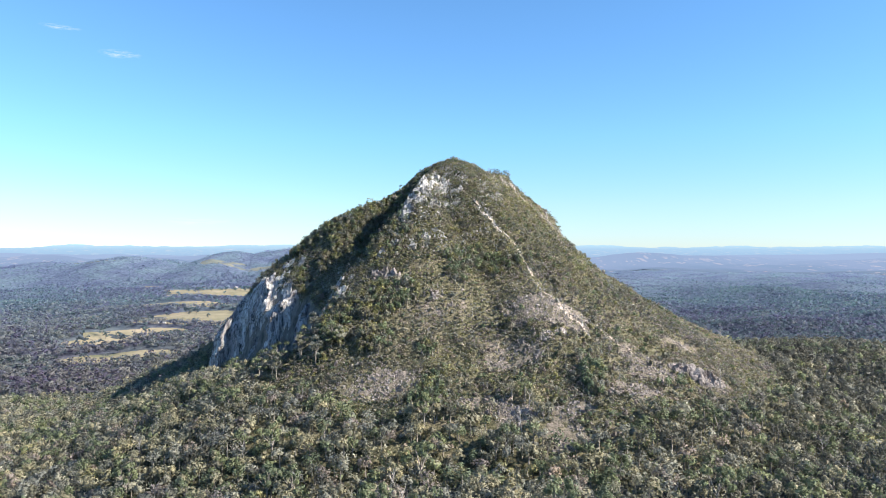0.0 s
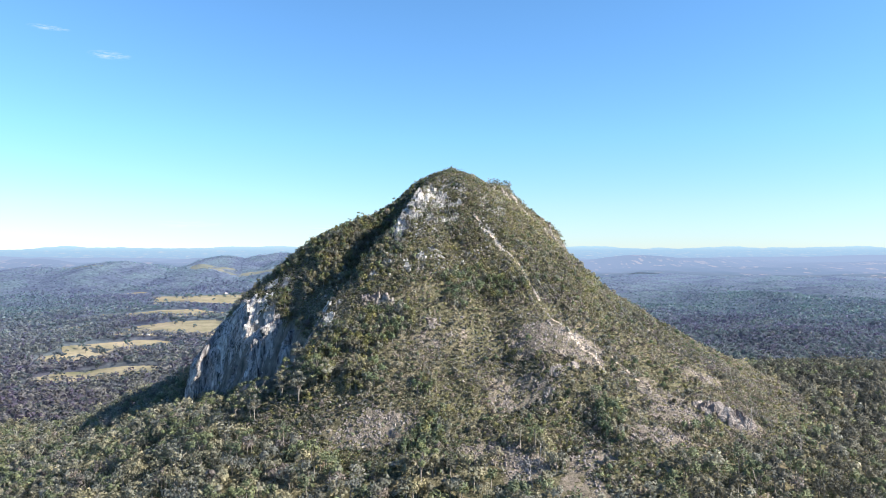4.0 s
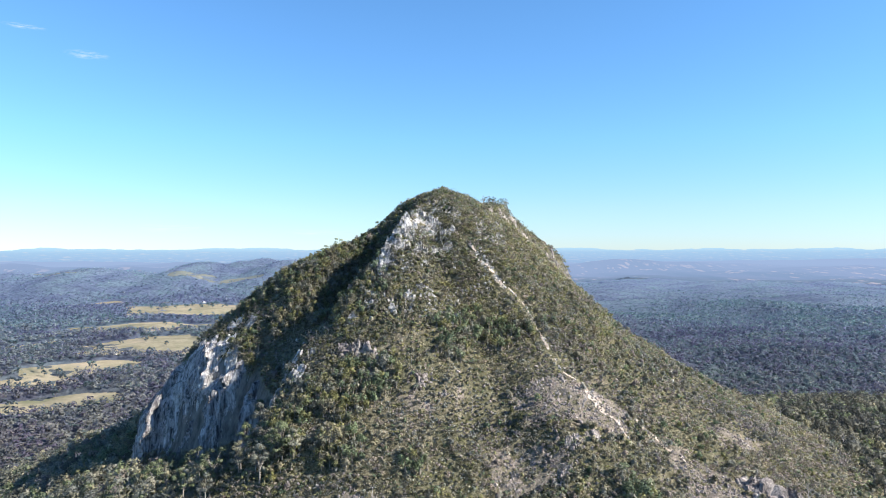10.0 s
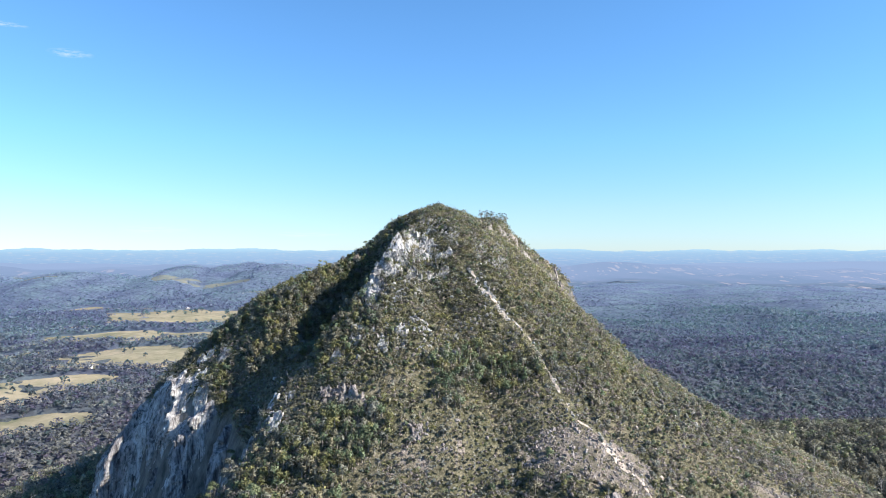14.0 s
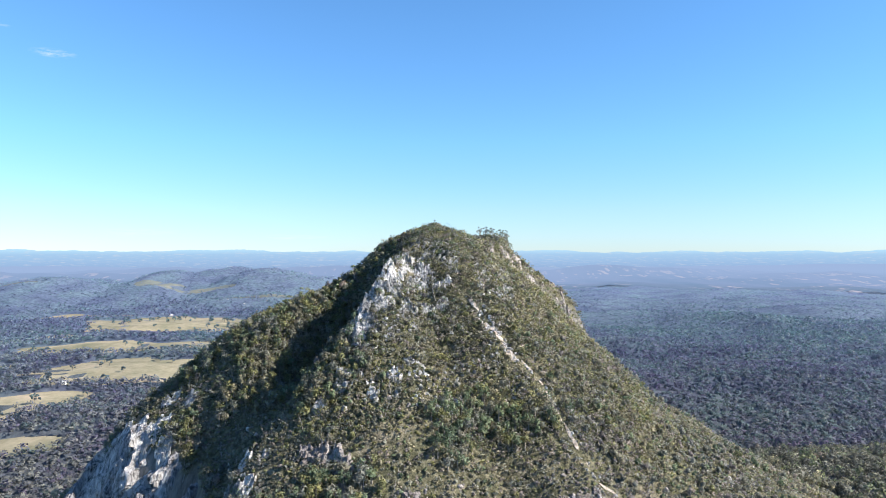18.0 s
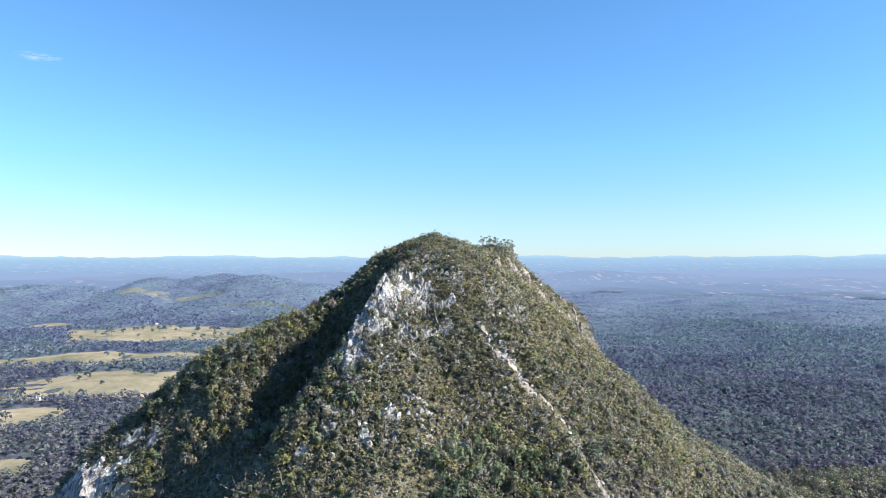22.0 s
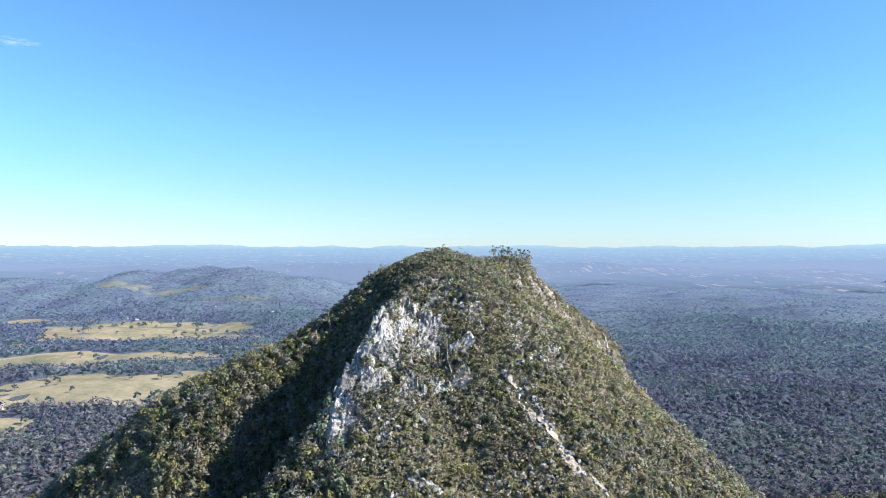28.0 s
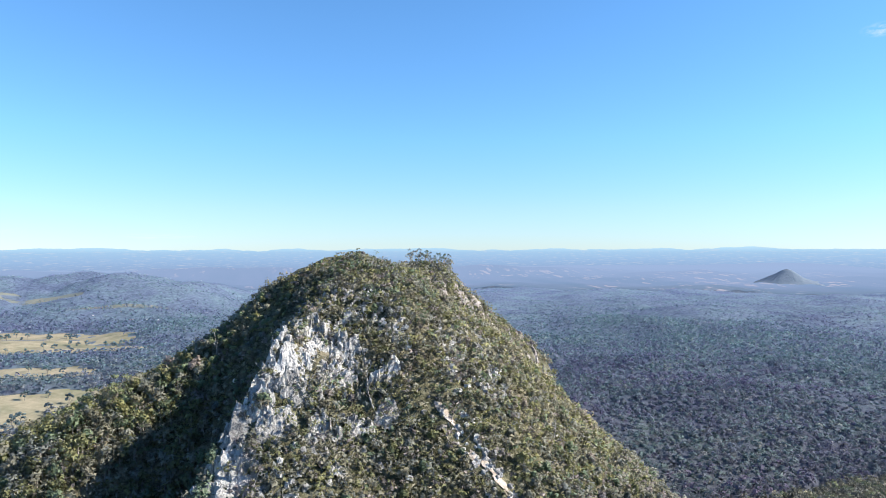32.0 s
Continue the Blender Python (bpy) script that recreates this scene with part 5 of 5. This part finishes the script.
def tree_parts(seed, height, dense=1.0, leaf=0.032, mat=None):
    """The trunk, limbs and crown meshes of one open-crowned gum tree of that height."""
    rnd = random.Random(seed)
    lean = np.array((rnd.uniform(-0.08, 0.08), rnd.uniform(-0.08, 0.08), 1.0))
    fork = lean * height * 0.42
    trunk = [((0, 0, -0.6), tuple(fork), 0.030 * height, 0.020 * height)]
    limbs, tufts = [], []
    for k in range(7):
        a = k * 2.4 + rnd.uniform(-0.5, 0.5)
        reach, top = height * rnd.uniform(0.12, 0.34), height * rnd.uniform(0.48, 0.9)
        start = fork * rnd.uniform(0.75, 1.0)
        end = np.array((math.cos(a) * reach, math.sin(a) * reach, top)) + lean * 0.0
        limbs.append((tuple(start), tuple(end), 0.014 * height, 0.005 * height))
        tufts.append(end)
    tufts.append(lean * height * 0.9)
    tufts = np.array(tufts)
    r = np.full(len(tufts), height * 0.15)
    kind = rnd.choice((0, 1, 2, 2))
    v, who, soft = sprays(tufts, r * 1.25, r, int(90 * dense), height * leaf, 4, 0.5)
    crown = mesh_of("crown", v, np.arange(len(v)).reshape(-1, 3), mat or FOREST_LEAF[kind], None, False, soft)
    return joined("trunk", trunk, BARK), [joined("limb", [one], BARK) for one in limbs], crown


def make_tree(seed, height, name, label, category, group, dense=1.0, leaf=0.032, mat=None):
    root = tagged(new(name), label, category, group)
    trunk, limbs, crown = tree_parts(seed, height, dense, leaf, mat)
    part("trunk", trunk, root, "pale grey trunk")
    for limb in limbs:
        part("limb", limb, root)
    part("crown", crown, root)
    return root


def plant(model, places, seed):
    """Stands copies of a model at the places, the first one being the model itself."""
    rnd = random.Random(seed)
    for k, (x, y, s) in enumerate(places):
        m = Matrix.Translation((x, y, float(land(x, y)))) @ Matrix.Rotation(rnd.uniform(0, 6.28), 4, "Z")
        ob = model if k == 0 else copy_thing(model, m)
        ob.matrix_basis = m
        ob.scale = (s, s, s * rnd.uniform(0.9, 1.1))


def spread(seed, n, box, low, high, test=None):
    rnd = random.Random(seed)
    out = []
    while len(out) < n:
        x, y = rnd.uniform(box[0], box[1]), rnd.uniform(box[2], box[3])
        if test is None or test(x, y):
            out.append((x, y, rnd.uniform(low, high)))
    return out


# wind-bent trees on the far top
plant(make_tree(1, 5.0, "summit_tree", "wind-bent open-crowned gum on the far summit", "tree", "summit trees", 0.6),
      [(33, 484, 1.15), (36, 485, 1.3), (40, 485, 1.1), (46.5, 483, 1.05)], 1)
plant(make_tree(2, 4.4, "summit_tree", "wind-bent open-crowned gum on the far summit", "tree", "summit trees", 0.5),
      [(38, 483, 1.2), (43, 484, 1.3), (44.5, 482, 1.1), (48, 481, 1.0), (24, 462, 0.7), (27, 466, 0.75)], 2)
# broad trees at the foot of the cliff and of the slope
for k, (seed, h) in enumerate(((11, 11.0), (12, 10.0), (13, 12.0), (14, 9.0))):
    plant(make_tree(seed, h, "gum_tree", "tall green gum tree standing at the foot of the cliff", "tree", "trees under the cliff"),
          spread(seed, 16, (-135, -25, 300, 352), 0.8, 1.15, lambda x, y: float(land(x, y)) < 98 and y < 360 + 0.35 * (x + 20) + 14), seed)
for seed, h in ((21, 11.0), (22, 12.5)):
    plant(make_tree(seed, h, "gum_tree", "tall grey-green gum tree rising over the forest", "tree", "emergent forest trees"),
          spread(seed, 18, (-190, 230, 190, 290), 0.95, 1.3, lambda x, y: float(land(x, y)) < 70 and abs(x) < 0.6 * y), seed)
for seed, h in ((31, 6.0), (32, 5.0)):
    plant(make_tree(seed, h, "gum_tree", "small dark green gum tree on the shaded western ridge", "tree", "western ridge trees", 0.8),
          spread(seed, 18, (-85, -25, 378, 415), 0.8, 1.2), seed)
plant(make_tree(41, 9.0, "paddock_tree", "lone gum tree standing in dry pasture", "tree", "paddock trees", 0.5, 0.085, FAR_LEAF[0]),
      spread(41, 110, (-700, -180, 650, 1780), 0.8, 1.4, lambda x, y: float(field_at(np.array(x), np.array(y), FIELDS)) > 0.05), 41)


def dead_tree(seed, height):
    rnd = random.Random(seed)
    root = tagged(new("dead_tree"), "bleached bare dead tree with forked branches", "tree", "dead trees")
    part("trunk", joined("trunk", [((0, 0, -0.5), (0.1 * height, 0, height * 0.5), 0.022 * height, 0.014 * height),
                                   ((0.1 * height, 0, height * 0.5), (0.06 * height, 0.03 * height, height), 0.014 * height, 0.004 * height)], DEAD), root)
    for k in range(9):
        a, z = rnd.uniform(0, 6.28), height * rnd.uniform(0.35, 0.85)
        c = np.array((0.09 * height, 0.0, z))
        e = c + np.array((math.cos(a), math.sin(a), rnd.uniform(0.4, 1.0))) * height * rnd.uniform(0.15, 0.3)
        f = e + np.array((rnd.uniform(-1, 1), rnd.uniform(-1, 1), rnd.uniform(0.2, 1))) * height * 0.1
        part("branch", joined("branch", [(tuple(c), tuple(e), 0.010 * height, 0.004 * height), (tuple(e), tuple(f), 0.005 * height, 0.002 * height)], DEAD), root)
    return root


plant(dead_tree(51, 8.0), [(185, 372, 1.1), (150, 362, 1.0)] + spread(51, 16, (-170, 200, 200, 300), 0.8, 1.3, lambda x, y: float(land(x, y)) < 80 and abs(x) < 0.6 * y), 51)
plant(dead_tree(52, 6.0), spread(52, 16, (-60, 110, 262, 360), 0.6, 1.0, lambda x, y: float(land(x, y)) > 75), 52)
plant(dead_tree(53, 5.0), spread(53, 14, (-90, 90, 330, 400), 0.6, 1.0), 53)


def dead_branches():
    """Bleached fallen and leaning branches among the shrubs: bent twigs of three pieces."""
    n = 1100
    x, y = RNG.uniform(-75, 100, 6 * n), RNG.uniform(262, 402, 6 * n)
    k = np.flatnonzero((land(x, y) > 80) & (steepness(x, y) < 2.0) & (fbm(x, y, 24, 3, 88) > -0.08))[:n]
    x, y = x[k], y[k]
    p = np.stack([x, y, land(x, y) - 0.1], 1)
    d = np.stack([RNG.normal(size=len(x)), RNG.normal(size=len(x)), RNG.uniform(0.2, 1.6, len(x))], 1)
    d /= np.linalg.norm(d, axis=1)[:, None]
    ln, feet, tops, a, b = RNG.uniform(0.7, 1.7, (len(x), 1)), [], [], [], []
    for r0, r1 in ((0.07, 0.055), (0.055, 0.04), (0.04, 0.015)):
        q = p + d * ln
        feet, tops, a, b = feet + [p], tops + [q], a + [np.full(len(x), r0)], b + [np.full(len(x), r1)]
        p, d = q, d + RNG.normal(size=d.shape) * 0.4
    me = stems("dead_branches", np.concatenate(feet), np.concatenate(tops), np.concatenate(a), np.concatenate(b), DEAD)
    tagged(new("dead_branches", me), "bleached dead branches sticking out of the scrub", "branches", kind="stuff")


dead_branches()


def flat_colour(name, col, rough=0.7):
    m, t, b = material(name, rough)
    c = ramp(t, noise_at(t, 0.7, 3), (0.3, tuple(v * 0.85 for v in col)), (0.7, col))
    t.links.new(c, b.inputs["Base Color"])
    return m


WALL_PAINT, TIN = flat_colour("cream_weatherboard", (0.50, 0.48, 0.44)), flat_colour("pale_metal_roof", (0.55, 0.56, 0.58), 0.45)
TIN_RED = flat_colour("rusty_roof", (0.26, 0.19, 0.17))


def house(x, y, turn, long, roof_mat, label):
    """A low farm house: walls and a gabled roof with eaves."""
    w, h, r = long * 0.55, 3.0, 2.0
    root = tagged(new("house"), label, "house", "valley houses")
    root.matrix_world = Matrix.Translation((x, y, float(base_height(x, y)) + 0.4)) @ Matrix.Rotation(radians(turn), 4, "Z")
    for name, mat, verts, faces in (
        ("wall", WALL_PAINT, [(sx * long / 2, sy * w / 2, z) for z in (-1.0, h) for sx, sy in ((-1, -1), (1, -1), (1, 1), (-1, 1))] + [(-long / 2, 0, h + r), (long / 2, 0, h + r)],
         [(0, 1, 5, 4), (1, 2, 6, 5), (2, 3, 7, 6), (3, 0, 4, 7), (4, 7, 8, 8), (5, 9, 6, 6)]),
        ("roof", roof_mat, [(sx * (long / 2 + 0.6), sy * (w / 2 + 0.7), h - 0.5 + t) for t in (0, 0.3) for sx in (-1, 1) for sy in (-1, 1)]
         + [(sx * (long / 2 + 0.6), 0, h + r + t) for t in (0.05, 0.4) for sx in (-1, 1)],
         [(4, 6, 11, 10), (7, 5, 10, 11), (0, 2, 6, 4), (3, 1, 5, 7), (0, 8, 9, 2), (1, 3, 9, 8), (0, 4, 10, 8), (8, 10, 5, 1), (2, 9, 11, 6), (9, 3, 7, 11)]),
    ):
        bm = bmesh.new()
        vs = [bm.verts.new(v) for v in verts]
        for f in faces:
            bm.faces.new([vs[k] for k in dict.fromkeys(f)])
        me = bpy.data.meshes.new(name)
        bm.to_mesh(me)
        bm.free()
        me.materials.append(mat)
        part(name, me, root)


for k, (x, y) in enumerate(((-402, 948), (-300, 1885), (-330, 1900), (-270, 1870), (-365, 1960), (-240, 1905), (-420, 1930), (-470, 1960), (-210, 1950), (-560, 1790), (-180, 2010), (-150, 1940))):
    house(x, y, 25 * k, 8 + 1.5 * (k % 3), (TIN, TIN, TIN_RED)[k % 3],
          ("cream farm house with a rusty red roof in the valley" if k % 3 == 2 else "white farm house with a pale metal roof in the valley"))


def make_cloud_stuff():
    m, t, b = material("thin_cloud", 1.0, 0.0)
    b.inputs["Base Color"].default_value = (0.9, 0.92, 0.95, 1)
    co = t.nodes.new("ShaderNodeTexCoord").outputs["Object"]
    ball = t.nodes.new("ShaderNodeTexGradient")
    ball.gradient_type = "SPHERICAL"
    n = nd(t, "ShaderNodeTexNoise", Scale=2.2, Detail=6.0, Roughness=0.6)
    t.links.new(co, n.inputs["Vector"])
    t.links.new(co, ball.inputs["Vector"])
    f = mix(t, 1.0, ramp(t, ball.outputs["Fac"], (0.02, (0, 0, 0)), (0.6, (1, 1, 1))), ramp(t, n.outputs["Fac"], (0.42, (0, 0, 0)), (0.85, (0.8, 0.8, 0.8))), "MULTIPLY")
    # the wisp glows: its sunlit white is put into the emission
    clear, glow, both = t.nodes.new("ShaderNodeBsdfTransparent"), nd(t, "ShaderNodeEmission", Color=(0.82, 0.92, 1.0, 1), Strength=0.5), t.nodes.new("ShaderNodeMixShader")
    t.links.new(f, both.inputs[0])
    t.links.new(clear.outputs[0], both.inputs[1])
    t.links.new(glow.outputs[0], both.inputs[2])
    t.links.new(both.outputs[0], t.nodes["Material Output"].inputs["Surface"])
    return m


CLOUD = make_cloud_stuff()


def cloud(bearing, rise, wide, tall, label):
    """A thin wisp hanging far off at a bearing (degrees right of +y) and rise (degrees above level)."""
    a, e, far = radians(bearing), radians(rise), 4300.0
    n = 12
    g = np.linspace(-1, 1, n)
    gu, gv = np.meshgrid(g, g)
    V = np.stack([gu, 0.15 * gu * gv, gv], -1).reshape(-1, 3)
    i = np.arange(n - 1)[:, None] * n + np.arange(n - 1)[None]
    ob = tagged(new("cloud", mesh_of("cloud", V, np.stack([i, i + 1, i + 1 + n, i + n], -1).reshape(-1, 4), CLOUD)), label, "cloud", "thin clouds")
    ob.matrix_world = Matrix.Translation((far * math.sin(a), 130 + far * math.cos(a), 165 + far * math.tan(e))) @ Matrix.Rotation(-a, 4, "Z") @ Matrix.Diagonal((wide, 1, tall, 1))


cloud(-26.7, 14.6, 130, 30, "small white wisp of cloud in a clear sky")
cloud(-30.8, 16.0, 120, 18, "faint thin wisp of cloud in a clear sky")
cloud(46.5, 15.5, 130, 46, "faint white wisp of cloud in a clear sky")
cloud(47.5, 4.0, 120, 36, "small low white cloud above the plain")
cloud(-21, 1.7, 240, 30, "faint low cloud bank over the far ranges")
cloud(-9, 1.4, 260, 22, "faint low cloud bank over the far ranges")
